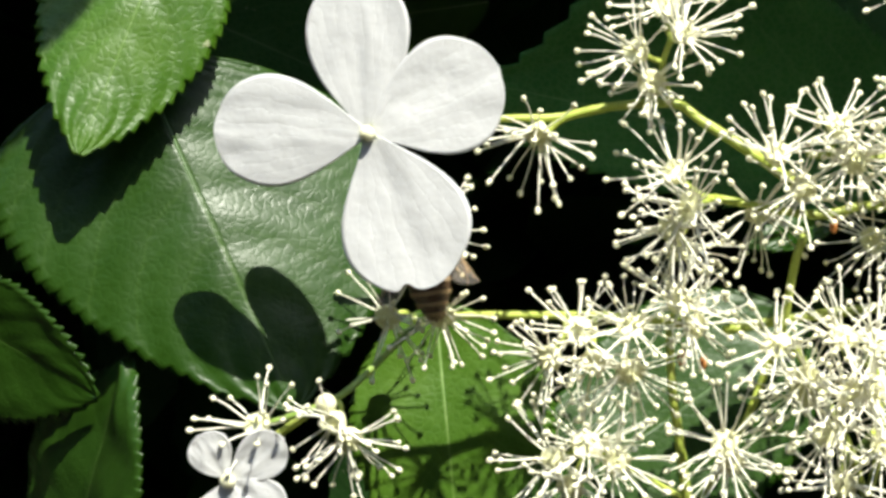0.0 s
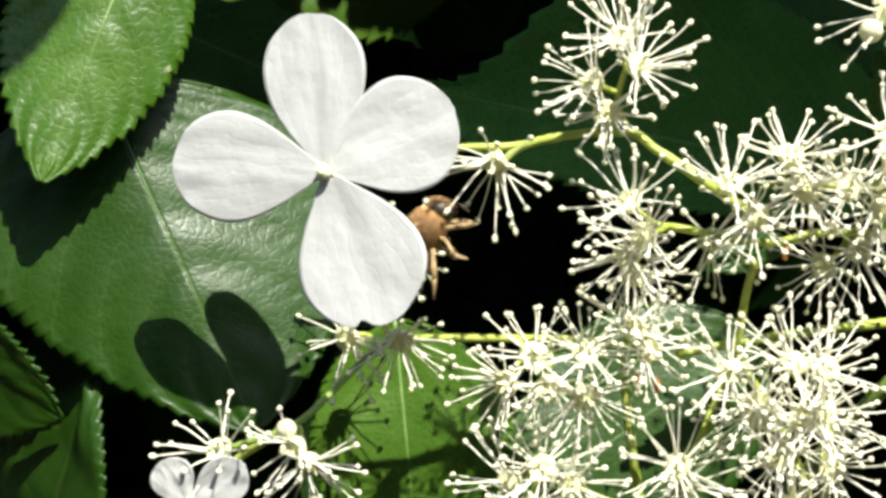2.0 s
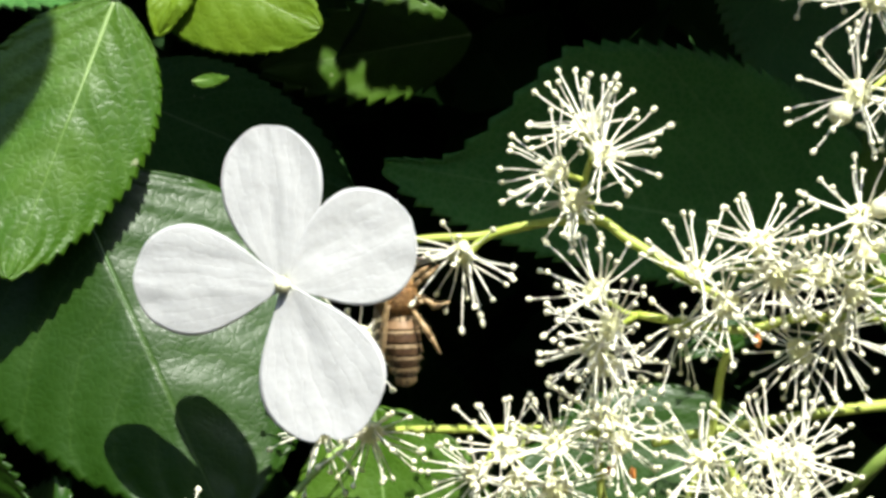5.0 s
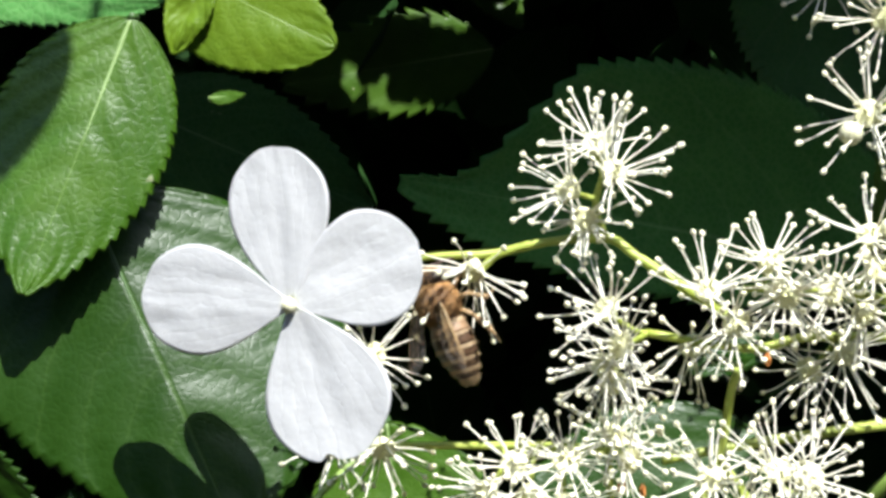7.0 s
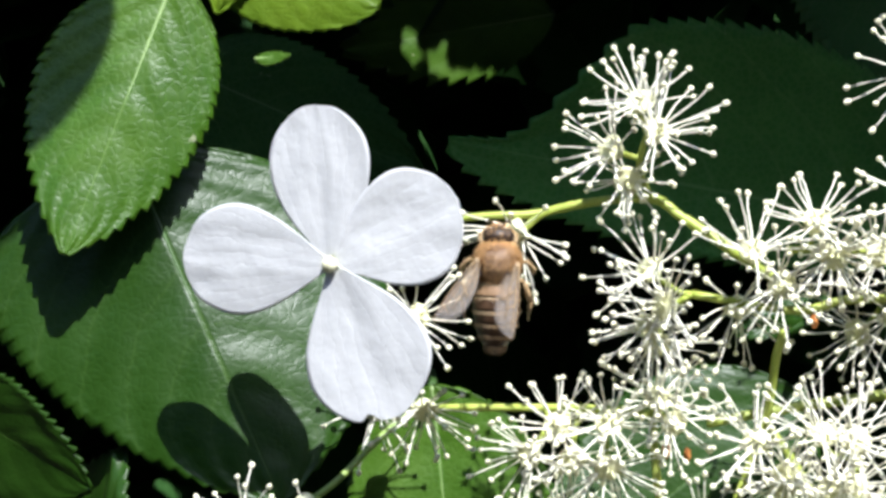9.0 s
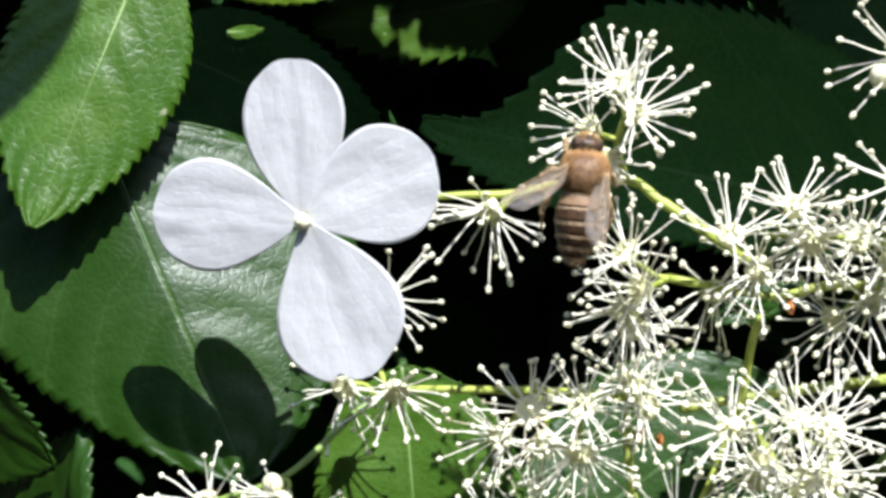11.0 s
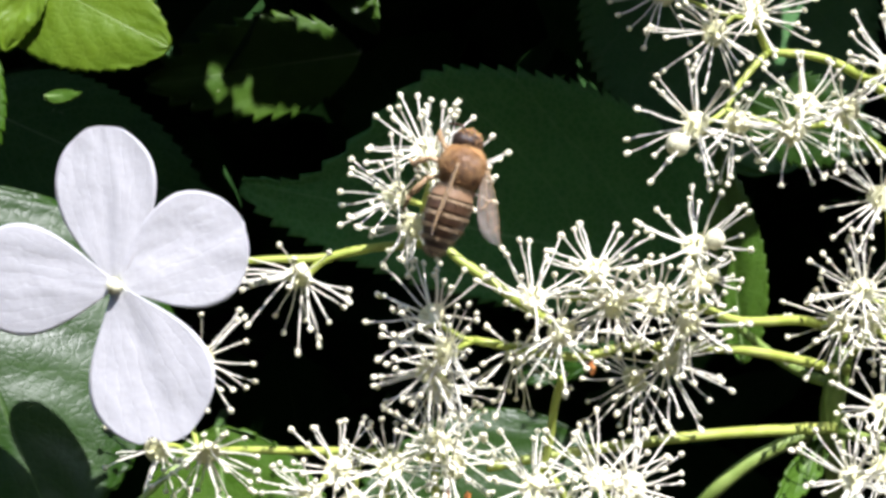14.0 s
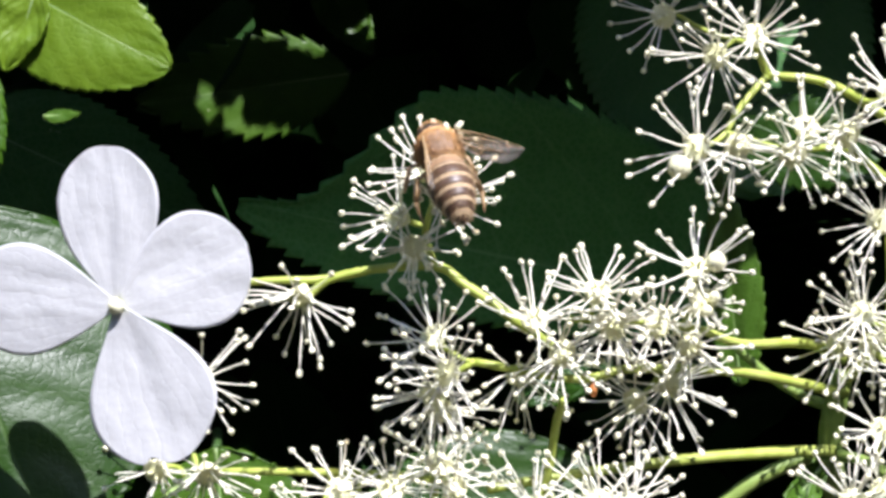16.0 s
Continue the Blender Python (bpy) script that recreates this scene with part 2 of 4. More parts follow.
def tube(bm, points, radii, sides=8, slot=0, rough=0.0):
    """A tapered round stalk through the points, closed at both ends."""
    rings = []
    n = len(points)
    ref = Vector((0.3, 0.9, 0.2))
    for i, p in enumerate(points):
        d = (points[min(i + 1, n - 1)] - points[max(i - 1, 0)]).normalized()
        a = d.cross(ref).normalized()
        b = d.cross(a)
        f = i / max(1, n - 1) * (len(radii) - 1)
        k = min(int(f), len(radii) - 2)
        r = radii[k] + (radii[k + 1] - radii[k]) * (f - k)
        ring = []
        for s in range(sides):
            w = 2 * math.pi * s / sides
            rr = r * (1 + (rough * noise.noise(p * 400 + Vector((s * 3.1, 0, 0))) if rough else 0))
            ring.append(bm.verts.new(p + (a * math.cos(w) + b * math.sin(w)) * rr))
        rings.append(ring)
    for r0, r1 in zip(rings, rings[1:]):
        for s in range(sides):
            f = bm.faces.new((r0[s], r0[(s + 1) % sides], r1[(s + 1) % sides], r1[s]))
            f.material_index = slot
    for ring, flip in ((rings[0], True), (rings[-1], False)):
        f = bm.faces.new(ring[::-1] if flip else ring)
        f.material_index = slot
    return bm


def ball(bm, at, size, detail=1, slot=0, turn=None):
    made = bmesh.ops.create_icosphere(bm, subdivisions=detail, radius=1.0)
    m = Matrix.Translation(at) @ (turn or Matrix()) @ Matrix.Diagonal((*size, 1))
    bmesh.ops.transform(bm, matrix=m, verts=made["verts"])
    for f in {f for v in made["verts"] for f in v.link_faces}:
        f.material_index = slot
    return made["verts"]


def frame_of(axis, up=Vector((0, -1, 0))):
    """A turn whose y axis points along axis and whose z axis leans to up."""
    y = axis.normalized()
    z = (up - y * up.dot(y)).normalized()
    x = y.cross(z)
    return Matrix((x, y, z)).transposed()


# ---- setting ----
def box_mesh(name, lo, hi, material, label, kind="structure"):
    bm = bmesh.new()
    bmesh.ops.create_cube(bm, size=1.0)
    lo, hi = Vector(lo), Vector(hi)
    for v in bm.verts:
        v.co = Vector([(a + b) / 2 + c * (b - a) for a, b, c in zip(lo, hi, v.co)])
    bmesh.ops.bevel(bm, geom=bm.edges[:], offset=0.01, segments=2, affect="EDGES")
    ob = part(name, bm, material, None)
    return tagged(ob, label, "wall", kind=kind)


bm = bmesh.new()
bmesh.ops.create_grid(bm, x_segments=80, y_segments=80, size=400.0)
for v in bm.verts:
    r = Vector((v.co.x, v.co.y)).length
    v.co.z = 0.02 * noise.noise(v.co * 0.7)
ground = tagged(part("ground", bm, SOIL, None), "dark bare garden soil under the climbing plant", "ground", kind="structure")
# Backdrop added behind the leaves; its colour stands in for deep shade.
box_mesh("wall_north", (-2.6, 0.46, -0.05), (2.6, 0.66, 2.6), SHADE_WALL, "near-black backdrop wall added behind the climber, deep shade in its colour")
# Three unseen walls, added to cut the sky light that reaches the depth.
box_mesh("unseen_wall_south", (-2.6, -2.5, -0.05), (2.6, -2.3, 3.2), RENDER, "unseen plain wall across from the climber, added to cut sky light")
box_mesh("unseen_wall_east", (2.6, -2.5, -0.05), (2.8, 0.66, 2.9), RENDER, "unseen plain side wall, added to cut sky light")
box_mesh("unseen_wall_west", (-2.8, -2.5, -0.05), (-2.6, 0.66, 2.9), RENDER, "unseen plain side wall, added to cut sky light")


# ---- leaves ----
CANES = [[(-120, 90, -1300), (-116, 80, -500), (-110, 70, -60), (-108, 66, 40), (-116, 80, 160)], [(170, 280, -1300), (174, 270, -400), (166, 262, -50), (160, 258, 40), (168, 250, 190)], [(118, 70, -1300), (112, 60, -400), (106, 54, -70), (110, 58, 30), (120, 70, 170)]]


def cane_near(p):
    """The nearest place on the woody stems that lies behind and a little below p."""
    best = None
    for line in CANES:
        pts = [Vector(q) for q in line]
        for a, b in zip(pts, pts[1:]):
            for i in range(21):
                q = a.lerp(b, i / 20)
                cost = (q - p).length + (18 if q.z > p.z else 0)
                if best is None or cost < best[0]:
                    best = (cost, q)
    return best[1]


def blade_mesh(length, wl, wr, fold, bend, curl, wave, teeth, tooth, tip_pull, seed, p=0.78, q=0.72, across=11, fold_b=None, quilt=0.03, shoulder=None, p_b=None):
    """A leaf blade in its own space: y along, x across, z up from its face. Toothed margins, a folded midrib, bowed and waved."""
    per = 6
    nu = teeth * per
    bm = bmesh.new()
    uv = bm.loops.layers.uv.new("UVMap")
    rows, where = [], {}
    cols = [-1.0, -0.93] + [c / across for c in range(-across + 1, across)] + [0.93, 1.0]
    cols = sorted(set(cols))
    for i in range(nu + 1):
        s = i / nu
        base = max(0.0, math.sin(math.pi * min(1.0, s) ** p)) ** q
        wider = 1.0 if p_b is None or i in (0, nu) else max(0.0, math.sin(math.pi * s ** p_b)) ** q / base
        base *= 1 - tip_pull * max(0.0, s - 0.75) ** 1.5 * 3.5
        drawn = 1.0   # the drawn-out tip, on one side of the midrib
        if shoulder:
            k = min(1.0, max(0.0, (s - shoulder[0]) / (shoulder[1] - shoulder[0])))
            drawn = 1 - shoulder[2] * k * k * (3 - 2 * k)
        row = []
        for c in cols:
            w = (wl if c < 0 else wr * wider * drawn) * base
            k = (i % per) / per
            edge = max(0.0, (abs(c) - 0.90) / 0.10)
            out = tooth * (k - 0.35) * edge * min(1.0, base * 2.2) * (0.75 + 0.5 * noise.noise(Vector((i // per * 1.7, seed, c * 3))))
            x = c * w + (out if c > 0 else -out)
            y = s * length + edge * k * tooth * 0.55
            a = abs(c)
            z = (fold if c < 0 or fold_b is None else fold_b) * a * w
            z += bend * length * (s - 0.35) * abs(s - 0.35)
            z -= curl * a ** 2 * w
            vein = abs(((s - VEIN_LEAN * a ** 1.35) * VEINS) % 1 - 0.5)
            z += quilt * math.sin(min(1, vein / 0.5) * math.pi / 2) * min(1.0, base * 3) * min(1, a * 6)
            z += wave * (noise.noise(Vector((c * 1.3, s * 3.0, seed))) * 0.7 + noise.noise(Vector((c * 2.9, s * 7.0, seed + 5))) * 0.3 * a)
            v = bm.verts.new(Vector((x, y, z)) * 0.001)
            where[v] = (s, c)
            row.append(v)
        rows.append(row)
    for r0, r1 in zip(rows, rows[1:]):
        for j in range(len(cols) - 1):
            f = bm.faces.new((r0[j], r0[j + 1], r1[j + 1], r1[j]))
            for lp in f.loops:
                lp[uv].uv = where[lp.vert]
    bm.verts.index_update()
    spine = [r[len(cols) // 2].co.copy() for r in rows[:: max(1, per // 2)]]
    bmesh.ops.remove_doubles(bm, verts=bm.verts[:], dist=2e-6)
    return bm, spine


def leaf(base, tip, wl, wr, tilt=0.0, fold=0.12, bend=-0.10, curl=0.10, wave=0.8, teeth=24, tooth=0.9, tip_pull=0.25,
         material=LEAF, label="", seed=1, p=0.78, q=0.72, stalk=True, fold_b=None, quilt=0.03, shoulder=None, p_b=None, group="leaves of the climber"):
    """A leaf from base to tip (millimetres), with the half widths on both sides of its midrib; tilt turns its face about its length."""
    b, t = mm(*base), mm(*tip)
    lf = thing("leaf", b, label, "leaf", group)
    turn = frame_of(t - b) @ Matrix.Rotation(radians(tilt), 3, "Y")
    bm, spine = blade_mesh((t - b).length * 1000, wl, wr, fold, bend, curl, wave, teeth, tooth, tip_pull, seed, p, q, 11, fold_b, quilt, shoulder, p_b)
    bmesh.ops.transform(bm, matrix=turn.to_4x4(), verts=bm.verts[:])
    blade = part("blade", bm, material, lf)
    thick = blade.modifiers.new("thickness", "SOLIDIFY")
    thick.thickness = 0.00012 if material is LEAF_FAR else 0.00028
    thick.offset = -1
    thick.use_rim = material is not LEAF_FAR
    bm = bmesh.new()
    pts = [turn @ (p + Vector((0, 0, -0.00022))) for p in spine[: int(len(spine) * 0.93)]]
    tube(bm, pts, [0.00036, 0.00027, 0.0002, 0.00008], 6)
    part("midrib", bm, RIB_YOUNG if material in (LEAF_YOUNG, LEAF_MID) else RIB, lf)
    if stalk:
        far = cane_near(Vector(base)) if stalk != "short" else Vector(base) + (Vector(base) + Vector((0, 191, 0))) * 0.35
        back = (turn @ Vector((0, -1, 0))) * 6 + Vector(base)
        deep = back.lerp(far, 0.12) + Vector((0, 46, -2))
        if stalk == "short":
            back, deep = Vector(base).lerp(far, 0.1), Vector(base).lerp(far, 0.3)
        mid = back.lerp(far, 0.5) + (Vector((0, 36, -4)) if stalk != "short" else Vector())
        pts = [p * 0.001 - Vector(base) * 0.001 for p in spline([Vector(base), back + Vector((0, 3, 0)), deep, mid, far], 6)]
        bm = bmesh.new()
        tube(bm, pts, [0.00045, 0.0006, 0.0009], 7)
        part("petiole", bm, RIB, lf)
    return lf


# Out of view: this first leaf is added to cast shade on the glossy one.
leaf((-15.18, -49.12, 128.53), (-42.25, -57.94, 99.03), 10, 10, tilt=0, fold=0.1, teeth=22, tooth=0.9, label="unseen dark green leaf high over the glossy one, added to shade its upper side", seed=40)
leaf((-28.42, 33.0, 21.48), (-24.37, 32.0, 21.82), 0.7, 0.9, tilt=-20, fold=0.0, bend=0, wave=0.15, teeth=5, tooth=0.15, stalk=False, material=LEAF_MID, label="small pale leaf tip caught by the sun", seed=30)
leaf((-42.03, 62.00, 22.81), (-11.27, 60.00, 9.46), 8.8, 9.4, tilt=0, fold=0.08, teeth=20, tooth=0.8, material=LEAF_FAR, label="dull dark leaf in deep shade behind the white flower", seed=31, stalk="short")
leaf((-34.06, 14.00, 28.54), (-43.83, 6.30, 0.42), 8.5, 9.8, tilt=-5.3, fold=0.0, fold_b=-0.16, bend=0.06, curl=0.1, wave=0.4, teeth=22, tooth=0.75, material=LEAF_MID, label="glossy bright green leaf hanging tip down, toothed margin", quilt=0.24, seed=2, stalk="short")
leaf((-39.44, 15.42, 10.96), (-22.75, 6.08, -23.63), 20.5, 18.3, p=0.9, p_b=0.5, q=0.66, tilt=-23.1, quilt=0.30, fold=0.02, fold_b=-0.32, bend=-0.03, curl=0.06, wave=0.5, teeth=27, tooth=0.6, label="broad dark green leaf with the shadow of a flower on it", seed=3, stalk="short")
leaf((-61.32, 15.00, -13.06), (-42.36, 11.00, -22.98), 6.3, 8.7, tilt=23, fold=0.15, bend=0.05, teeth=22, tooth=0.9, label="dark green toothed leaf in half shade", seed=4, stalk="short")
leaf((-45.61, 13.00, -42.83), (-40.21, 10.00, -19.13), 13.5, 12.0, tilt=-57, fold=0.18, bend=-0.08, wave=1.6, teeth=24, tooth=0.9, label="dark green leaf with a wavy rolled margin", seed=5, stalk="short")
leaf((-8.68, 26.0, -14.28), (-5.71, 22.0, -44.4), 11.6, 10.3, tilt=0, fold=0.08, bend=-0.1, teeth=26, tooth=0.9, material=LEAF_MID, label="mid green leaf with shadows of stamens on it", seed=6, stalk="short")
leaf((31.9, 30.0, -16.15), (1.31, 22.0, -36.18), 12.3, 11.7, tilt=12, fold=0.05, bend=-0.05, teeth=26, tooth=0.9, label="grey-green shining leaf below the florets", seed=7, stalk="short")
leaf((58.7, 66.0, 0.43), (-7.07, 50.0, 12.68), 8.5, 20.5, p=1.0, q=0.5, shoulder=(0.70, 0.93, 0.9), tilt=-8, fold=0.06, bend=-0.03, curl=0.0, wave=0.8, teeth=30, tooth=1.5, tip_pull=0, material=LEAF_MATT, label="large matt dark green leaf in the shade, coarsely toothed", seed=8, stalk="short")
leaf((54.49, 72.0, 56.53), (60.79, 66.0, 15.33), 17.6, 22.0, tilt=0, p=0.9, q=0.55, material=LEAF_BLUISH, fold=0.06, bend=-0.05, teeth=30, tooth=1.2, tip_pull=0.0, label="bluish dark green leaf in the shade", seed=9, stalk="short")
leaf((-30.51, 18.0, 34.2), (-13.67, 15.0, 25.56), 5.6, 7.3, tilt=0, fold=0.1, bend=-0.12, tip_pull=0, q=0.6, teeth=16, tooth=0.35, material=LEAF_YOUNG, label="light yellow-green young leaf", seed=10, stalk="short")
leaf((-26.86, 17.0, 33.82), (-30.19, 16.0, 25.03), 2.5, 2.5, tilt=10, fold=0.35, bend=-0.1, teeth=12, tooth=0.3, material=LEAF_YOUNG, label="small folded yellow-green leaf", seed=11, stalk="short")
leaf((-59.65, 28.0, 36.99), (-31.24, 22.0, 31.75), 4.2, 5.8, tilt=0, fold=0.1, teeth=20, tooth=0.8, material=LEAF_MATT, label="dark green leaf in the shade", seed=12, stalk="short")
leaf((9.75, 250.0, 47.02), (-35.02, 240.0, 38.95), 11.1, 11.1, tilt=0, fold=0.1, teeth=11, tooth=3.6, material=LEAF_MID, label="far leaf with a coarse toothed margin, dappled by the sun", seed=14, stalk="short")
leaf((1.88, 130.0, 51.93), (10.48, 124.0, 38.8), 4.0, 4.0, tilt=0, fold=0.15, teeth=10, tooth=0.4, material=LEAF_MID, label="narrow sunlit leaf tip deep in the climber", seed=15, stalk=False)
leaf((46.06, 20.0, 21.62), (59.99, 14.0, 15.55), 5.0, 4.7, tilt=0, fold=0.08, teeth=16, tooth=1.1, label="grey-green toothed leaf below the upper florets", seed=16, stalk="short")
leaf((52.15, 44.0, -7.96), (48.87, 42.0, 16.66), 3.0, 3.8, tilt=-10, fold=0.25, teeth=14, tooth=0.5, label="fresh green narrow leaf behind the florets", material=LEAF_MID, seed=17, stalk="short")
leaf((55.39, 16.0, -14.04), (47.05, 8.0, -21.3), 1.7, 1.5, tilt=0, fold=0.2, bend=0.2, teeth=8, tooth=0.4, material=LEAF_MID, label="small curled green bract below the stem node", seed=18, stalk="short")
leaf((31.62, 14.0, -5.22), (22.22, 10.0, -7.93), 1.7, 2.0, tilt=0, fold=0.15, teeth=9, tooth=0.5, label="small green leaf behind the florets", seed=19, stalk="short")

vine = thing("climbing_stem", Vector((0, 0.06, 0)), "brown woody stems of the climbing plant rising from the soil", "stem")
for line in CANES:
    bm = bmesh.new()
    tube(bm, [mm(*p) - vine.location for p in spline(line, 8)], [0.007, 0.0045, 0.003], 9, rough=0.25)
    part("cane", bm, WOOD, vine)


def hedge():
    """The deep shade: the climber's leaves behind the flowers, and unseen ones added above and beside to block light.
    """
    rnd = random.Random(7)
    verts, faces, uvs = [], [], []
    back = -SUN_WAY
    gaps = [(Vector(p), r) for p, r in [((-11.04, 244.0, 37.25), 15), ((8.28, 127.0, 41.76), 3), ((-26.39, 32.5, 21.64), 5)]]

    def one(centre, size, turn):
        nu, nv = 9, 3
        start = len(verts)
        for i in range(nu + 1):
            s = i / nu
            w = max(0.0, math.sin(math.pi * s ** 0.8)) ** 0.75 * 0.36
            for c in range(-nv, nv + 1):
                a = c / nv
                tooth = 0.03 * (i % 2) * (abs(a) > 0.9)
                p = Vector((a * (w + tooth), s - 0.5, 0.10 * abs(a) * w - 0.18 * (s - 0.4) ** 2)) * size
                verts.append(centre + turn @ p)
                uvs.append((s, a))
        k = 2 * nv + 1
        for i in range(nu):
            for j in range(k - 1):
                q = start + i * k + j
                faces.append((q, q + 1, q + k + 1, q + k))

    made = 0
    for tries in range(20000):
        if made >= 3300:
            break
        y = rnd.uniform(16, 330)
        far = y + 191
        x0, x1, z0, z1 = -16 - 0.25 * far, 16 + 0.27 * far, -8 - 0.17 * far, 8 + 0.175 * far
        side = rnd.random()
        if made < 2250:
            if side < 0.55:
                p = Vector((rnd.uniform(x0 - 70, x1 + 150), y, z1 + 24 + rnd.uniform(0, 110 if y < 150 else 240)))
            elif y < 70:
                continue
            elif side < 0.70:
                p = Vector((x0 - 24 - rnd.uniform(0, 70), y, rnd.uniform(z0 - 30, z1 + 30)))
            elif side < 0.85:
                p = Vector((x1 + 24 + rnd.uniform(0, 70), y, rnd.uniform(z0 - 30, z1 + 30)))
            else:
                p = Vector((rnd.uniform(x0 - 40, x1 + 40), y, z0 - 24 - rnd.uniform(0, 70)))
        else:
            p = Vector((rnd.uniform(-230, 260), rnd.uniform(250, 420), rnd.uniform(-170, 200)))
        size = rnd.uniform(30, 52)
        clear = True
        for g, r in gaps:
            k = (p - g).dot(back)
            if k > 8 and (p - g - back * k).length < r + size * 0.42:
                clear = False
        if not clear:
            continue
        turn = Euler((rnd.uniform(0.1, 1.4), rnd.uniform(-0.7, 0.7), rnd.uniform(0, 6.28))).to_matrix()
        if not (abs(p.x + 3) < 28 and 240 < p.y < 320 and -48 < p.z < -2):
            one(mm(*p), size * 0.001, turn)
        made += 1
    for _ in range(1700):
        x, z = rnd.gauss(0, 0.75), rnd.uniform(0.15, 2.45)
        deep = abs(x) < 0.34 and abs(z - 1.33) < 0.36
        turn = Euler((rnd.uniform(0.7, 1.6), rnd.uniform(-0.5, 0.5), rnd.uniform(-0.9, 0.9))).to_matrix()
        one(Vector((x, rnd.uniform(0.41 if deep else 0.30, 0.45), z)), rnd.uniform(0.06, 0.10), turn)
    # small unseen leaves added high above block the sun but for narrow gaps
    def sun_blockers(centre, half_x, half_z, step, near, far, size, holes, sunlit=None):
        nx, nz = int(half_x / step), int(half_z / step)
        for i in range(-nx, nx + 1):
            for j in range(-nz, nz + 1):
                dx, dz = (i + rnd.uniform(-0.25, 0.25)) * step, (j + rnd.uniform(-0.25, 0.25)) * step
                if any(((dx - hx) / (rx + 2.1)) ** 2 + ((dz - hz) / (rz + 2.4)) ** 2 < 1 for hx, hz, rx, rz in holes):
                    continue
                p = centre + Vector((dx, 0, dz)) + back * rnd.uniform(near, far)
                if sunlit:   # a leaf that stays in the sun
                    off = p - Vector(sunlit[0])
                    if (off - back * off.dot(back)).length < sunlit[1]:
                        continue
                one(mm(*p), size * rnd.uniform(0.0026, 0.0034), Euler((rnd.uniform(0.2, 0.8), rnd.uniform(-0.3, 0.3), rnd.uniform(0, 6.28))).to_matrix())

    sun_blockers(Vector((-11.04, 244.0, 37.25)), 27.3, 18.9, 2.1, 112, 128, 2.0, [(-10.6, 2.5, 1.4, 5.0), (-3.6, -0.9, 2.4, 4.0), (6.0, -2.8, 6.0, 3.4)])
    sun_blockers(Vector((3.0, 45.0, 20.0)), 42, 34, 4.0, 88, 104, 3.9, [(-34.6, -17.6, 3.4, 3.0)], ((-22.0, 16.5, 30.0), 13))
    sun_blockers(Vector((8.28, 127.0, 41.76)), 26, 22, 4.0, 62, 76, 3.9, [(0, -1, 3.4, 5.0)])
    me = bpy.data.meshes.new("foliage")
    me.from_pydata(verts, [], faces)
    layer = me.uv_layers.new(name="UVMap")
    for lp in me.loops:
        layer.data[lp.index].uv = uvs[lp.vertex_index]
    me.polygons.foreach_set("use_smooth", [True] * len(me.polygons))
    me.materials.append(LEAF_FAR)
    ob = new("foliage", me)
    tagged(ob, "dense shaded dark green leaves of the climber, many unseen, added to block light", "foliage", kind="stuff")


hedge()


# ---- the flowering head ----
def stamen_mesh(seed):
    """One stamen: a thin bent white thread with a pale two-lobed anther at its end. Its length is 1 mm; it stands along z."""
    rnd = random.Random(seed)
    bend, kink = rnd.uniform(-0.4, 0.4), rnd.uniform(0, 6.28)
    pts = []
    for i in range(5):
        s = i / 4
        off = bend * s * s * 0.6 + 0.12 * math.sin(seed * 2.3 + s * 4.5) * s
        pts.append(Vector((math.cos(kink) * off, math.sin(kink) * off, s)) * 0.001)
    bm = bmesh.new()
    tube(bm, pts, [0.000056, 0.000046, 0.000038, 0.000034], 5)
    for k in (-1, 1):
        ball(bm, pts[-1] + Vector((k * 0.000045, 0, 0.00001)), (0.000106, 0.000132, 0.000066), 1, 1)
    me = bpy.data.meshes.new("stamen")
    bm.to_mesh(me)
    bm.free()
    me.materials.append(STAMEN)
    me.materials.append(ANTHER)
    me.polygons.foreach_set("use_smooth", [True] * len(me.polygons))
    return me


STAMENS = [stamen_mesh(k) for k in range(7)]


def cup_mesh():
    """The floret's cup with its disc, two short styles and the scars of its fallen petals. It opens along z."""
    bm = bmesh.new()
    prof = [(0.30, -1.5), (0.55, -1.2), (0.95, -0.7), (1.25, -0.15), (1.36, 0.14), (1.20, 0.30), (0.95, 0.26), (0.5, 0.42), (0.05, 0.5)]
    rings = []
    n = 14
    for r, z in prof:
        rings.append([bm.verts.new(Vector((r * (1 + 0.05 * (k % 2)) * math.cos(2 * math.pi * k / n), r * (1 + 0.05 * (k % 2)) * math.sin(2 * math.pi * k / n), z)) * 0.001) for k in range(n)])
    for a, b in zip(rings, rings[1:]):
        for k in range(n):
            bm.faces.new((a[k], a[(k + 1) % n], b[(k + 1) % n], b[k]))
    bm.faces.new(rings[0][::-1])
    bm.faces.new(rings[-1])
    for k in (-1, 1):
        tube(bm, [Vector((k * 0.00015, 0, 0.0002)), Vector((k * 0.0003, 0, 0.0008)), Vector((k * 0.00055, 0.0001, 0.0012))], [0.0002, 0.00016, 0.0002], 6)
    me = bpy.data.meshes.new("floret")
    bm.to_mesh(me)
    bm.free()
    me.materials.append(CUP)
    me.polygons.foreach_set("use_smooth", [True] * len(me.polygons))
    return me


FLORET_CUP = cup_mesh()


def turn_to(way):
    return way.to_track_quat("Z", "Y").to_matrix().to_4x4()


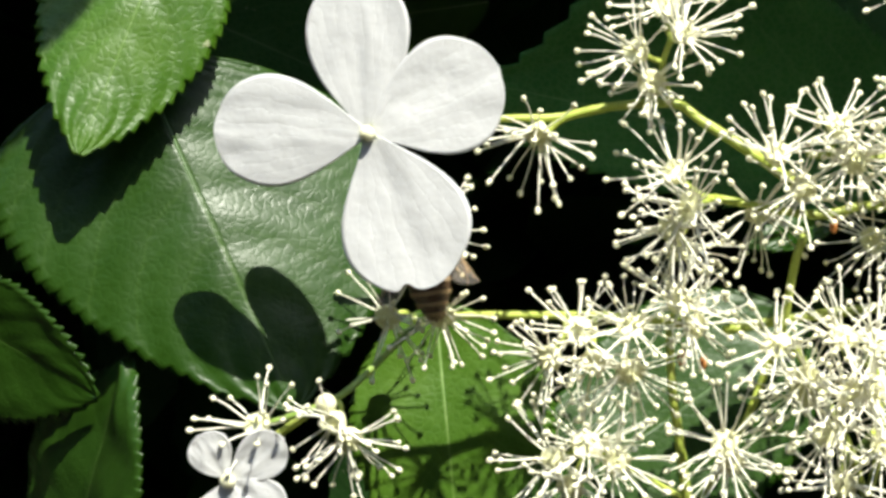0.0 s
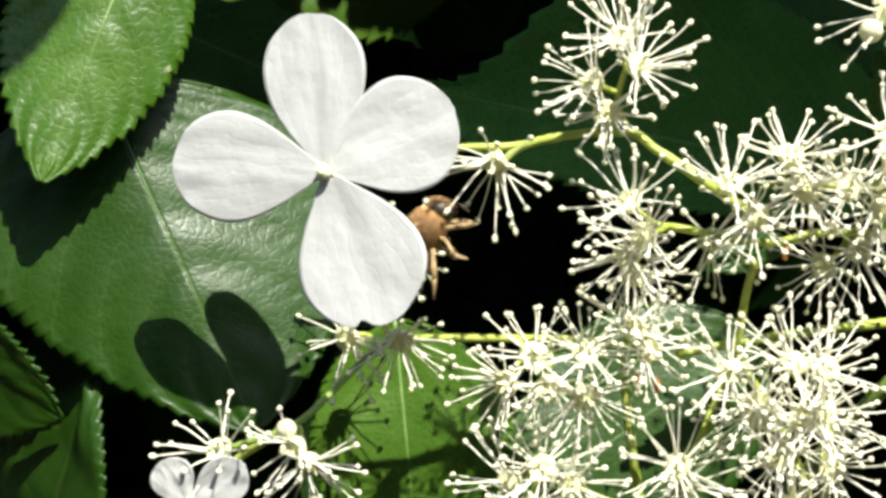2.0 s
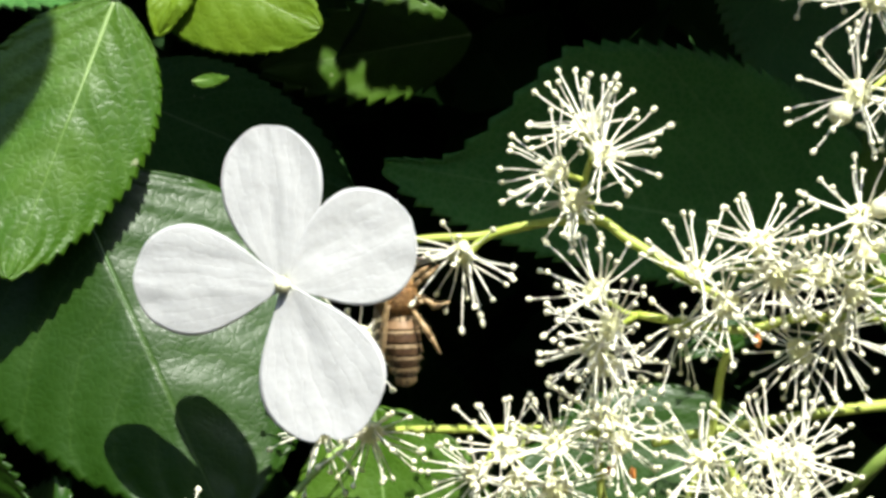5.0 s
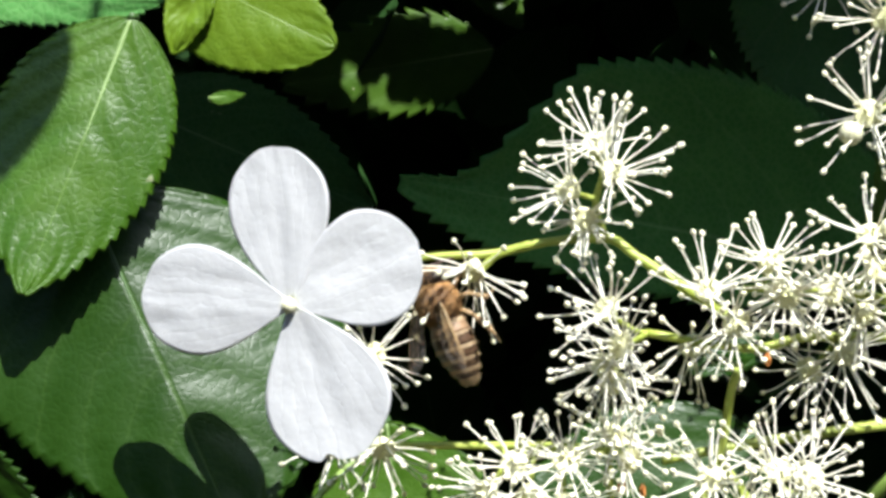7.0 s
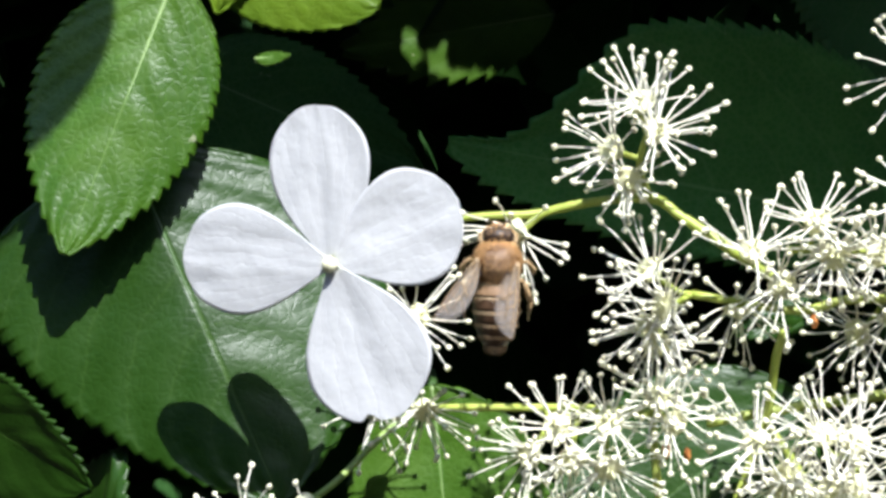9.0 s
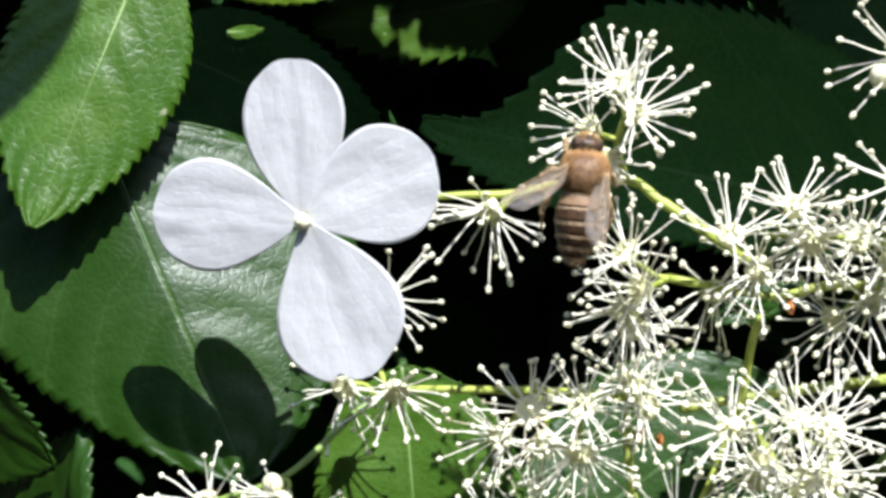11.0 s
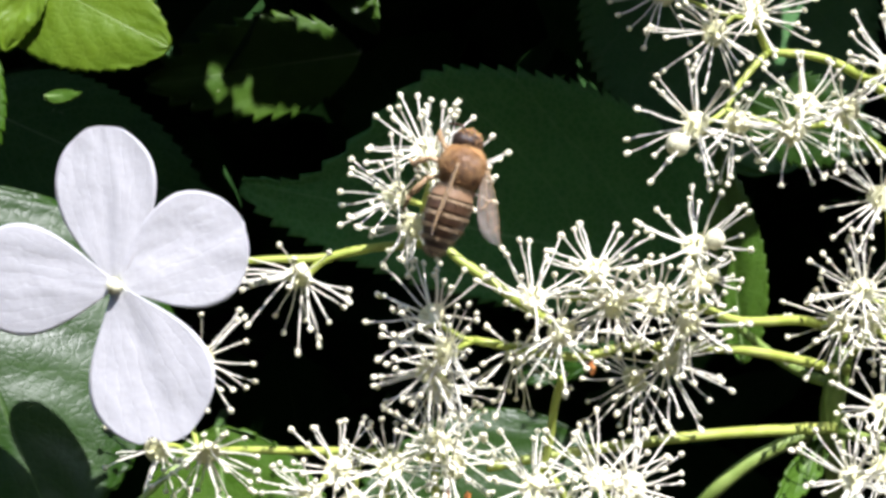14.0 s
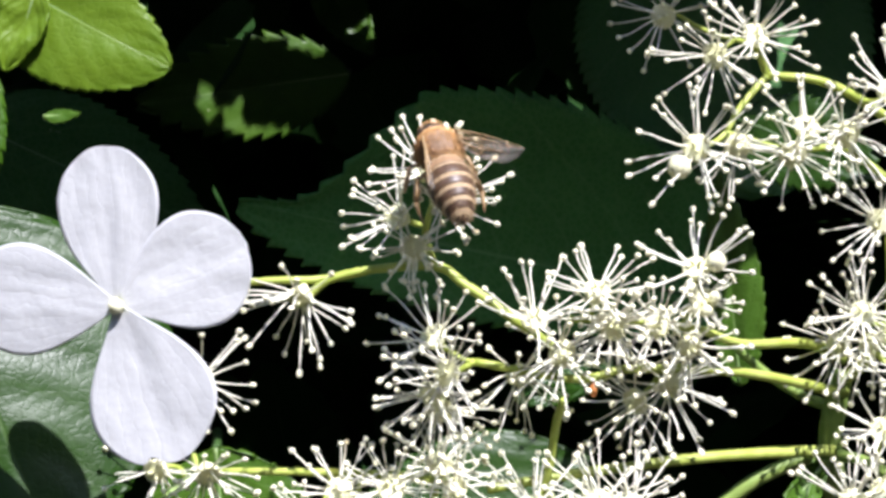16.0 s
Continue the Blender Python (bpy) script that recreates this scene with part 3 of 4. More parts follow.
def floret(head, at, lean, count, reach, lines, rnd):
    """A fertile floret with its ring of stamens, on its own short stalk from the nearest branch."""
    p = mm(*at) - head.location
    way = Vector((lean[0], -lean[2], lean[1])).normalized()
    spin = Matrix.Rotation(rnd.uniform(0, 6.28), 4, "Z")
    turn = turn_to(way) @ spin
    fl = shared("floret", FLORET_CUP, head, Matrix.Translation(p) @ turn)
    count = round(count * 1.3)
    for k in range(count):
        around = 2 * math.pi * (k + rnd.uniform(-0.35, 0.35)) / count * 1.618 * 2
        out = radians(rnd.choice((rnd.uniform(64, 96), rnd.uniform(50, 85), rnd.uniform(20, 60))))
        size = reach * rnd.uniform(0.72, 1.12)
        foot = Vector((math.cos(around), math.sin(around), 0.05)) * 0.0008
        d = Vector((math.cos(around) * math.sin(out), math.sin(around) * math.sin(out), math.cos(out)))
        thin = 2.1
        m = Matrix.Translation(foot) @ turn_to(d) @ Matrix.Rotation(rnd.uniform(0, 6.28), 4, "Z") @ Matrix.Diagonal((thin, thin, size, 1))
        me = STAMENS[rnd.randrange(7)]
        shared("stamen", me, fl, m)
    # its stalk
    foot = p - way * 0.0014
    near = min((q for line in lines for q in line), key=lambda q: (q - foot).length)
    if (near - foot).length > 0.0004:
        bm = bmesh.new()
        mid = foot.lerp(near, 0.5) - way * min(0.0012, 0.25 * (near - foot).length)
        tube(bm, spline([foot + way * 0.0003, mid, near], 5), [0.00030, 0.00027, 0.00032], 7)
        part("pedicel", bm, STALK, head)
    return fl


def bud(head, at, r, way=(0, -1, 0.2)):
    bm = bmesh.new()
    p = mm(*at) - head.location
    ball(bm, Vector(), (r * 0.001, r * 0.001, r * 0.00108), 3)
    for k in range(5):
        a = 2 * math.pi * k / 5
        tube(bm, [Vector((math.cos(a) * s * r, math.sin(a) * s * r, math.sqrt(max(0, 1 - s * s)) * 1.09 * r)) * 0.001 for s in (0.05, 0.3, 0.55)], [0.00004, 0.00005, 0.00003], 4)
    ob = part("bud", bm, BUD, head, "round cream flower bud")
    ob.matrix_basis = Matrix.Translation(p) @ turn_to(Vector(way))
    return ob


def petal_mesh(length, width, cup, notch, seed):
    """A broad rounded petal in its own space: y along, z to the viewer."""
    nu, nv = 36, 14
    bm = bmesh.new()
    uv = bm.loops.layers.uv.new("UVMap")
    rows, where = [], {}
    for i in range(nu + 1):
        s = i / nu
        y = 1 - (1 - s) ** 1.9
        if y < 0.62:
            k = y / 0.62
            w = 0.10 + 0.90 * (math.sin(k * math.pi / 2) ** 1.15)
        else:
            w = math.sqrt(max(0.0, 1 - ((y - 0.62) / 0.38) ** 1.85))
        row = []
        for c in range(-nv, nv + 1):
            a = c / nv
            x = a * w * width / 2 * (1 + 0.03 * noise.noise(Vector((s * 4, seed, 0.5 * (1 if a > 0 else -1)))))
            yy = y * length * (1 + 0.02 * noise.noise(Vector((a * w * 2, seed, 2))))
            if notch:
                yy -= notch * max(0.0, y - 0.72) / 0.28 * math.exp(-((a * w - 0.30) / 0.10) ** 2)
            z = cup * (a * w) ** 2 * width * 0.5 + cup * 0.5 * length * (y - 0.3) ** 2 - 0.07 * math.exp(-(a / 0.16) ** 2) * min(1, y * 3) * w
            z += 0.18 * noise.noise(Vector((a * w * 1.8, y * 2.2, seed))) + 0.05 * noise.noise(Vector((a * w * 6, y * 5, seed + 3)))
            z += 0.006 * math.sin(9 * a * w / (0.4 + y) + seed) * min(1, y * 2)
            v = bm.verts.new(Vector((x, yy, z)) * 0.001)
            where[v] = (y, a * w)
            row.append(v)
        rows.append(row)
    for r0, r1 in zip(rows, rows[1:]):
        for j in range(2 * nv):
            f = bm.faces.new((r0[j], r0[j + 1], r1[j + 1], r1[j]))
            for lp in f.loops:
                lp[uv].uv = where[lp.vert]
    bmesh.ops.remove_doubles(bm, verts=bm.verts[:], dist=2e-6)
    return bm


def sterile_flower(head, at, petals, turn, label):
    """A showy flower of four white petals round a small knob, on a long stalk."""
    bm = bmesh.new()
    ball(bm, Vector((0, 0, 0.0005)), (0.00072, 0.00072, 0.00062), 3)
    ball(bm, Vector((0, 0, -0.0001)), (0.0009, 0.0009, 0.0003), 2)
    for k in range(4):
        a = math.pi / 4 + k * math.pi / 2
        tube(bm, [Vector((math.cos(a) * 0.0004 * s, math.sin(a) * 0.0004 * s, 0.0011 - 0.0002 * s * s)) for s in (0, 0.6, 1.2)], [0.00009, 0.00007, 0.00005], 5)
    fl = part("sterile_flower", bm, BUD, head, label)
    fl.matrix_basis = Matrix.Translation(mm(*at) - head.location) @ turn
    bm = bmesh.new()
    tube(bm, spline([Vector((0, 0, 0)), Vector((0, 0.0003, -0.003)), Vector((0.0012, 0.0002, -0.0055))], 4), [0.0004, 0.00034, 0.00034], 7)
    part("flower_stalk", bm, STALK, fl)
    for n, (angle, length, width, cup, lift, notch, rise) in enumerate(petals):
        pt = part("petal", petal_mesh(length, width, cup, notch, 3.7 * n + angle * 0.01), PETAL, fl)
        pt.matrix_basis = (Matrix.Rotation(radians(angle), 4, "Z") @ Matrix.Rotation(radians(lift), 4, "X")
                           @ Matrix.Translation((0, 0.0002, 0.0001 * rise)))
        th = pt.modifiers.new("thickness", "SOLIDIFY")
        th.thickness = 0.00016
        th.offset = -1
    return fl


VIEW = Matrix(((1, 0, 0), (0, 0, -1), (0, 1, 0))).to_4x4()


def flower_head(base, label, branches, florets, buds, seed):
    head = thing("flower_head", mm(*base), label, "flower", "flower heads of the climber")
    lines = []
    for points, r0, r1, mat in branches:
        pts = [mm(*p) - head.location for p in spline(points, 7)]
        lines.append(pts)
        bm = bmesh.new()
        tube(bm, pts, [r0 * 0.00074, 0.00037 * (r0 + r1), r1 * 0.00078], 9, rough=0.08)
        part("branch", bm, mat, head)
    rnd = random.Random(seed)
    for x, y, z, lx, lz, ly, count, reach in florets:
        floret(head, (x, y, z), (lx, lz, ly), count, reach, lines, rnd)
    for b in buds:
        bud(head, b[:3], b[3])
    return head


UPPER = [
    (0.18, 1.00, 2.41, -0.25, -0.7, 0.5, 21, 6),
    (13.41, -3.00, 11.81, 0.35, 0.35, 0.7, 24, 5.6),
    (9.21, -1.00, 10.26, -0.7, 0.3, 0.6, 14, 5.2),
    (10.83, 0.00, 7.30, -0.1, -0.25, 0.9, 20, 4),
    (12.12, 0.00, 14.63, -0.1, 0.6, 0.7, 18, 5),
    (22.19, -3.00, 0.65, -0.1, 0.65, 0.6, 17, 5.6),
    (28.18, -2.00, 3.39, 0.1, 0.7, 0.6, 15, 5),
    (30.09, -1.00, 0.16, 0.1, -0.1, 0.9, 18, 4.6),
]

MIDDLE = [
    (21.25, 1.00, -4.78, -0.05, -0.55, 0.7, 17, 5.6),
    (25.08, -1.00, -2.58, 0.1, -0.1, 0.9, 18, 5),
    (13.98, -3.50, -4.37, -0.5, -0.1, 0.7, 18, 5.2),
    (12.70, -2.00, -1.08, -0.45, 0.5, 0.6, 17, 5.2),
    (12.42, -2.00, -6.40, -0.6, -0.35, 0.6, 15, 5.2),
    (13.73, 1.00, -8.22, 0, -0.5, 0.8, 14, 5),
]

LOWER = [
    (4.15, 1.40, -15.98, -0.15, 0.35, 0.8, 19, 4.8),
    (9.00, 0.40, -15.55, 0, 0.45, 0.8, 20, 4.6),
    (13.59, 0.40, -13.35, 0.25, 0.5, 0.7, 22, 5.2),
    (15.05, 0.40, -15.64, 0.5, -0.25, 0.8, 17, 4.6),
    (1.38, 1.40, -18.70, -0.55, -0.35, 0.7, 18, 5),
    (8.93, 0.40, -19.83, 0.1, -0.5, 0.8, 20, 5.6),
    (5.52, 1.40, -19.07, -0.1, -0.6, 0.7, 14, 4.8),
]

BOTTOM = [
    (4.83, 0.40, -26.80, -0.1, 0.35, 0.8, 20, 5.6),
    (7.58, -0.60, -28.31, 0.2, -0.2, 0.9, 18, 5.4),
    (1.86, 1.40, -28.32, -0.45, -0.1, 0.8, 17, 5.2),
    (17.80, -0.60, -26.59, -0.05, 0.1, 0.9, 22, 5.4),
    (18.59, 0.40, -28.58, 0.1, -0.4, 0.8, 16, 5.2),
    (3.49, 1.40, -30.86, -0.3, -0.5, 0.7, 15, 5),
]

CORNER = [
    (22.75, -0.60, -17.36, -0.2, 0.4, 0.8, 18, 5.2),
    (25.40, -1.60, -20.29, -0.2, -0.3, 0.9, 20, 5),
    (28.82, -1.60, -16.55, 0.1, 0.5, 0.7, 20, 5.6),
    (32.00, -1.60, -17.14, 0.3, 0.2, 0.9, 20, 5),
    (27.36, -1.60, -25.53, -0.3, 0.1, 0.9, 20, 5.4),
    (29.16, -2.60, -21.91, 0.1, 0.1, 0.95, 22, 5.2),
    (31.52, -2.60, -21.36, 0.2, -0.1, 0.9, 22, 5.2),
    (28.55, -2.60, -30.18, -0.2, -0.2, 0.9, 20, 5.6),
    (32.32, -2.60, -26.58, 0.2, 0, 0.9, 20, 5.2),
    (25.49, 0.40, -22.01, -0.4, -0.4, 0.7, 16, 5),
]

LEFT = [
    (-8.62, 6.00, -14.96, 0.2, -0.6, 0.6, 17, 5.2),
    (-13.86, 10.00, -15.11, -0.3, -0.35, 0.8, 15, 5.4),
    (-26.10, 0.00, -24.92, -0.4, 0.55, 0.6, 11, 5),
    (-18.96, -1.00, -24.69, -0.5, -0.5, 0.6, 12, 5.2),
    (-17.51, -1.00, -26.25, 0.3, -0.55, 0.7, 17, 5.2),
]

SPRAY = [
    (32.94, 4.00, -7.34, -0.6, -0.2, 0.7, 14, 5.6),
    (36.24, 3.00, -5.74, 0.3, -0.3, 0.8, 19, 6),
    (29.86, -1.00, 0.07, 0.1, -0.2, 0.9, 17, 4.6),
    (34.36, 0.00, 0.30, 0.1, 0.1, 0.9, 16, 4.4),
    (37.21, -1.00, -1.83, 0.1, -0.55, 0.8, 17, 5),
    (37.77, -1.50, 5.71, -0.2, 0.65, 0.7, 15, 5.2),
    (38.55, -1.00, 2.60, 0.3, -0.1, 0.9, 18, 3),
]

EAST = [
    (56.61, 8.00, 1.36, -0.15, 0.35, 0.8, 22, 5.4),
    (54.78, 10.00, -1.90, -0.5, -0.35, 0.7, 16, 5.6),
    (57.47, 8.00, -1.74, 0.2, -0.6, 0.7, 18, 5.4),
    (58.21, 8.00, 10.60, -0.35, 0, 0.8, 17, 5.4),
    (58.18, 6.00, -10.20, -0.1, 0.3, 0.8, 18, 5.2),
    (54.58, 4.00, -17.05, -0.2, 0.3, 0.9, 22, 5.2),
    (57.64, 4.00, -16.05, 0.1, 0.1, 0.9, 22, 5.2),
    (61.16, 8.00, -4.54, 0.1, 0.1, 0.9, 18, 5.2),
]

WEST = [
    (-9.51, 12.00, -6.10, 0.6, 0.1, 0.7, 13, 5.4),
]

UPPER_HEAD = [
    (40.93, 6.00, 26.78, -0.25, -0.2, 0.85, 18, 5.4),
    (45.15, 7.00, 28.93, 0.1, 0.35, 0.85, 20, 5.4),
    (37.43, 16.00, 31.89, -0.3, -0.2, 0.8, 14, 5),
    (37.95, 0.00, 17.26, -0.35, 0, 0.8, 18, 5.6),
    (42.26, 2.00, 17.57, 0.1, -0.35, 0.8, 16, 4.8),
    (47.77, 2.00, 16.96, -0.05, -0.4, 0.8, 18, 4.6),
    (49.66, 4.00, 19.64, 0.1, 0.5, 0.8, 14, 5),
    (53.34, 3.00, 19.02, 0.1, -0.3, 0.8, 18, 5.2),
    (58.03, 4.00, 23.33, -0.2, 0.2, 0.9, 18, 5.4),
]

BRANCHES = [
    ([(56.25, 14.0, -4.74), (55.3, 15.0, -11.78), (57.59, 20.0, -20.44), (63.91, 34.0, -37.71)], 1.6, 2, STALK_GREEN),
    ([(55.37, 14.0, -12.99), (41.48, 9.0, -13.28), (27.06, 6.0, -14.79), (18.67, 5.0, -16.18)], 0.85, 0.6, STALK),
    ([(15.61, 5.0, -15.65), (9.4, 6.0, -14.89), (2.01, 7.0, -14.8), (-6.56, 8.0, -14.89), (-9.63, 9.0, -15.24)], 0.6, 0.5, STALK),
    ([(-9.63, 9.0, -15.24), (-12.36, 7.0, -16.98), (-17.3, 2.0, -21.52), (-20.41, 0.5, -23.26), (-25.23, 1.0, -24.93)], 0.5, 0.4, STALK_GREEN),
    ([(56.32, 13.0, -7.03), (43.8, 6.0, -4.58), (32.04, 1.0, -4.06), (26.52, 0.0, -5.04), (16.77, 0.0, -3.47)], 0.75, 0.5, STALK),
    ([(25.38, 0.0, -7.06), (24.93, 2.0, -9.64), (24.21, 4.0, -15.56), (22.21, 5.0, -21.58), (21.01, 6.0, -25.44)], 0.6, 0.5, STALK),
    ([(26.08, 1.0, -2.94), (20.53, 0.0, 0.67), (15.88, 1.5, 3.87), (13.22, 2.0, 5.53), (7.25, 2.0, 5.24), (2.92, 2.0, 4.2), (1.03, 2.0, 2.65)], 0.75, 0.5, STALK),
    ([(6.74, 2.4, 5.06), (1.83, 2.0, 4.18), (-3.06, 1.8, 3.99), (-10.1, 1.8, 3.19), (-15.06, 1.5, 1.94)], 0.55, 0.42, STALK),
    ([(13.11, 2.0, 5.42), (12.0, 1.0, 8.54), (12.68, 0.0, 11.66)], 0.5, 0.4, STALK),
    ([(56.25, 14.0, -3.58), (51.34, 10.0, -1.8), (43.46, 4.0, -1.65), (38.03, 1.0, -0.11), (30.94, 1.0, 0.66), (25.72, 0.5, 0.63)], 0.75, 0.45, STALK),
    ([(45.48, 16.0, -2.51), (49.02, 16.0, -5.43), (53.15, 16.0, -7.75), (56.18, 15.0, -8.57)], 0.6, 0.9, STALK_GREEN),
    ([(55.22, 16.0, -13.31), (50.21, 16.0, -15.09), (46.1, 16.0, -17.44), (41.7, 18.0, -22.06), (35.38, 30.0, -33.98)], 1, 1.2, STALK_GREEN),
    ([(13.53, 6.0, -15.93), (13.96, 7.0, -21.71), (14.94, 8.0, -27.79), (16.18, 10.0, -35.1)], 0.55, 0.7, STALK),
    ([(16.16, 10.0, -33.43), (10.16, 7.0, -30.01), (5.66, 6.0, -27.83)], 0.5, 0.4, STALK),
    ([(22.21, 5.0, -21.58), (19.78, 5.0, -27.06), (17.99, 7.0, -31.0), (16.18, 10.0, -35.1)], 0.45, 0.5, STALK),
    ([(56.25, 14.0, -5.91), (58.46, 11.0, -2.93), (59.95, 10.0, 1.1), (59.66, 10.0, 10.25)], 0.9, 0.5, STALK),
    ([(55.89, 15.0, -13.53), (57.65, 10.0, -13.73), (59.53, 6.0, -15.1)], 0.9, 0.6, STALK_GREEN),
    ([(33.51, 8.0, -33.06), (30.69, 5.0, -26.91), (27.95, 5.0, -21.5), (24.38, 5.0, -16.08)], 0.6, 0.5, STALK),
    ([(33.51, 8.0, -33.06), (33.75, 4.0, -26.29), (32.88, 3.0, -19.25)], 0.6, 0.5, STALK),
]

UPPER_BRANCHES = [
    ([(46.82, 9.0, 25.23), (51.48, 8.0, 24.75), (55.69, 9.0, 23.3), (62.18, 12.0, 19.91)], 0.55, 0.7, STALK),
    ([(46.82, 9.0, 25.23), (43.92, 7.0, 22.13), (41.91, 5.0, 19.39)], 0.5, 0.4, STALK),
    ([(46.82, 9.0, 25.23), (45.78, 8.0, 27.09), (45.33, 8.0, 28.5)], 0.5, 0.4, STALK),
    ([(41.91, 5.0, 19.11), (48.26, 6.0, 17.57), (53.55, 7.0, 17.97), (56.84, 9.0, 16.74), (61.02, 12.0, 14.4)], 0.4, 0.6, STALK),
    ([(61.02, 12.0, 14.4), (63.87, 14.0, 15.13), (70.77, 24.0, 10.95), (75.86, 40.0, -22.41)], 0.8, 1.4, STALK_GREEN),
    ([(62.18, 12.0, 19.91), (63.31, 13.0, 16.81), (63.87, 14.0, 15.13)], 0.7, 0.8, STALK),
    ([(45.33, 8.0, 28.22), (41.26, 12.0, 29.89), (37.85, 17.0, 32.94)], 0.35, 0.3, STALK),
]

HEAD = flower_head((55.3, 15.0, -12.36), "flat lacy flower head of cream florets with long white stamens", BRANCHES,
    UPPER + MIDDLE + LOWER + BOTTOM + CORNER + LEFT + SPRAY + EAST + WEST, [(-19.68, -1.0, -22.9, 1.0), (39.45, -2.5, 6.34, 1.0), (28.57, -1.0, 0.49, 0.85), (37.08, -2.0, 3.77, 0.7), (39.55, -1.5, 2.99, 0.65), (38.68, -2.0, 1.65, 0.6), (37.32, -2.2, 1.92, 0.6)], 21)

flower_head((63.87, 14.0, 15.13), "smaller lacy flower head of cream florets above the first", UPPER_BRANCHES,
    UPPER_HEAD, [(36.08, -1.0, 15.32, 1.15)], 22)

WHITE_TURN = Matrix.Rotation(radians(-17), 4, "Z") @ VIEW @ Matrix.Rotation(radians(1.5), 4, "X")
WHITE = sterile_flower(HEAD, (-15.9, -7.6, 1.36), [(7, 14.4, 9.9, 0.02, -2, 0, 0), (-65, 13.0, 10.7, 0.02, -4, 0, 1.2), (87.4, 15.0, 10.3, -0.02, -2, 0, 1.2), (-157, 14.7, 12.3, 0.02, 3, 0.9, 0)],
    WHITE_TURN, "large white four-petalled sterile flower, its lowest petal nicked")

sterile_flower(HEAD, (-28.64, -2.2, -29.92), [(32, 4.9, 4.2, 0.06, 8, 0, 0), (-52, 6.4, 4.6, 0.06, 10, 0, 0), (172, 9.3, 9.6, 0.05, 2, 0, 1), (-125, 6.0, 5.0, 0.08, 8, 0, 1)],
    VIEW @ Matrix.Rotation(radians(2), 4, "X"), "small white sterile flower, half folded")

for x, y, z, r in ((14.79, 6.2, -18.94, 0.62), (28.27, 0.2, -6.01, 0.55), (16.84, 6.0, -19.37, 0.5),):
    bm = bmesh.new()
    for v in ball(bm, Vector(), (r * 0.0007, r * 0.0006, r * 0.0015), 3):
        v.co *= 1 + 0.3 * noise.noise(v.co * 3000)
    sc = part("dry_bract", bm, SCAR, HEAD, "rusty dried bract on the stalk")
    sc.location = mm(x, y, z) - HEAD.location
pts = [mm(*p) - HEAD.location for p in spline([(-20.41, 0.5, -23.26), (-25.47, 4.0, -27.08), (-28.93, 0.5, -30.28)], 6)]
bm = bmesh.new()
tube(bm, pts, [0.00042, 0.0004, 0.00035], 8)
part("branch", bm, STALK, HEAD)



# ---- the honey bee ----
def hairs(bm, rnd, centre, size, count, length, lo=-1.0, slot=0, back=0.35, bald=False):
    """Short tapered hairs that stand off an ellipsoid and lean backwards."""
    for _ in range(count):
        d = Vector((rnd.gauss(0, 1), rnd.gauss(0, 1), rnd.gauss(0, 1))).normalized()
        if d.z < lo:
            continue
        if bald and d.z > 0.55 and abs(d.x) < 0.5 and abs(d.y) < 0.58 and rnd.random() < 0.7:
            continue
        p = Vector([c + a * b for c, a, b in zip(centre, d, size)])
        n = (Vector([a / b for a, b in zip(d, size)]).normalized() + Vector((0, -back, 0)) + 0.25 * Vector((rnd.gauss(0, 1), rnd.gauss(0, 1), rnd.gauss(0, 1)))).normalized()
        side = n.cross(Vector((0.3, 0.2, 0.9))).normalized() * 0.000030
        other = n.cross(side).normalized() * 0.000030
        q = p + n * length * rnd.uniform(0.6, 1.2)
        a, b, c = bm.verts.new(p + side), bm.verts.new(p - 0.5 * side + other), bm.verts.new(p - 0.5 * side - other)
        tip = bm.verts.new(q)
        for tri in ((a, b, tip), (b, c, tip), (c, a, tip)):
            bm.faces.new(tri).material_index = slot


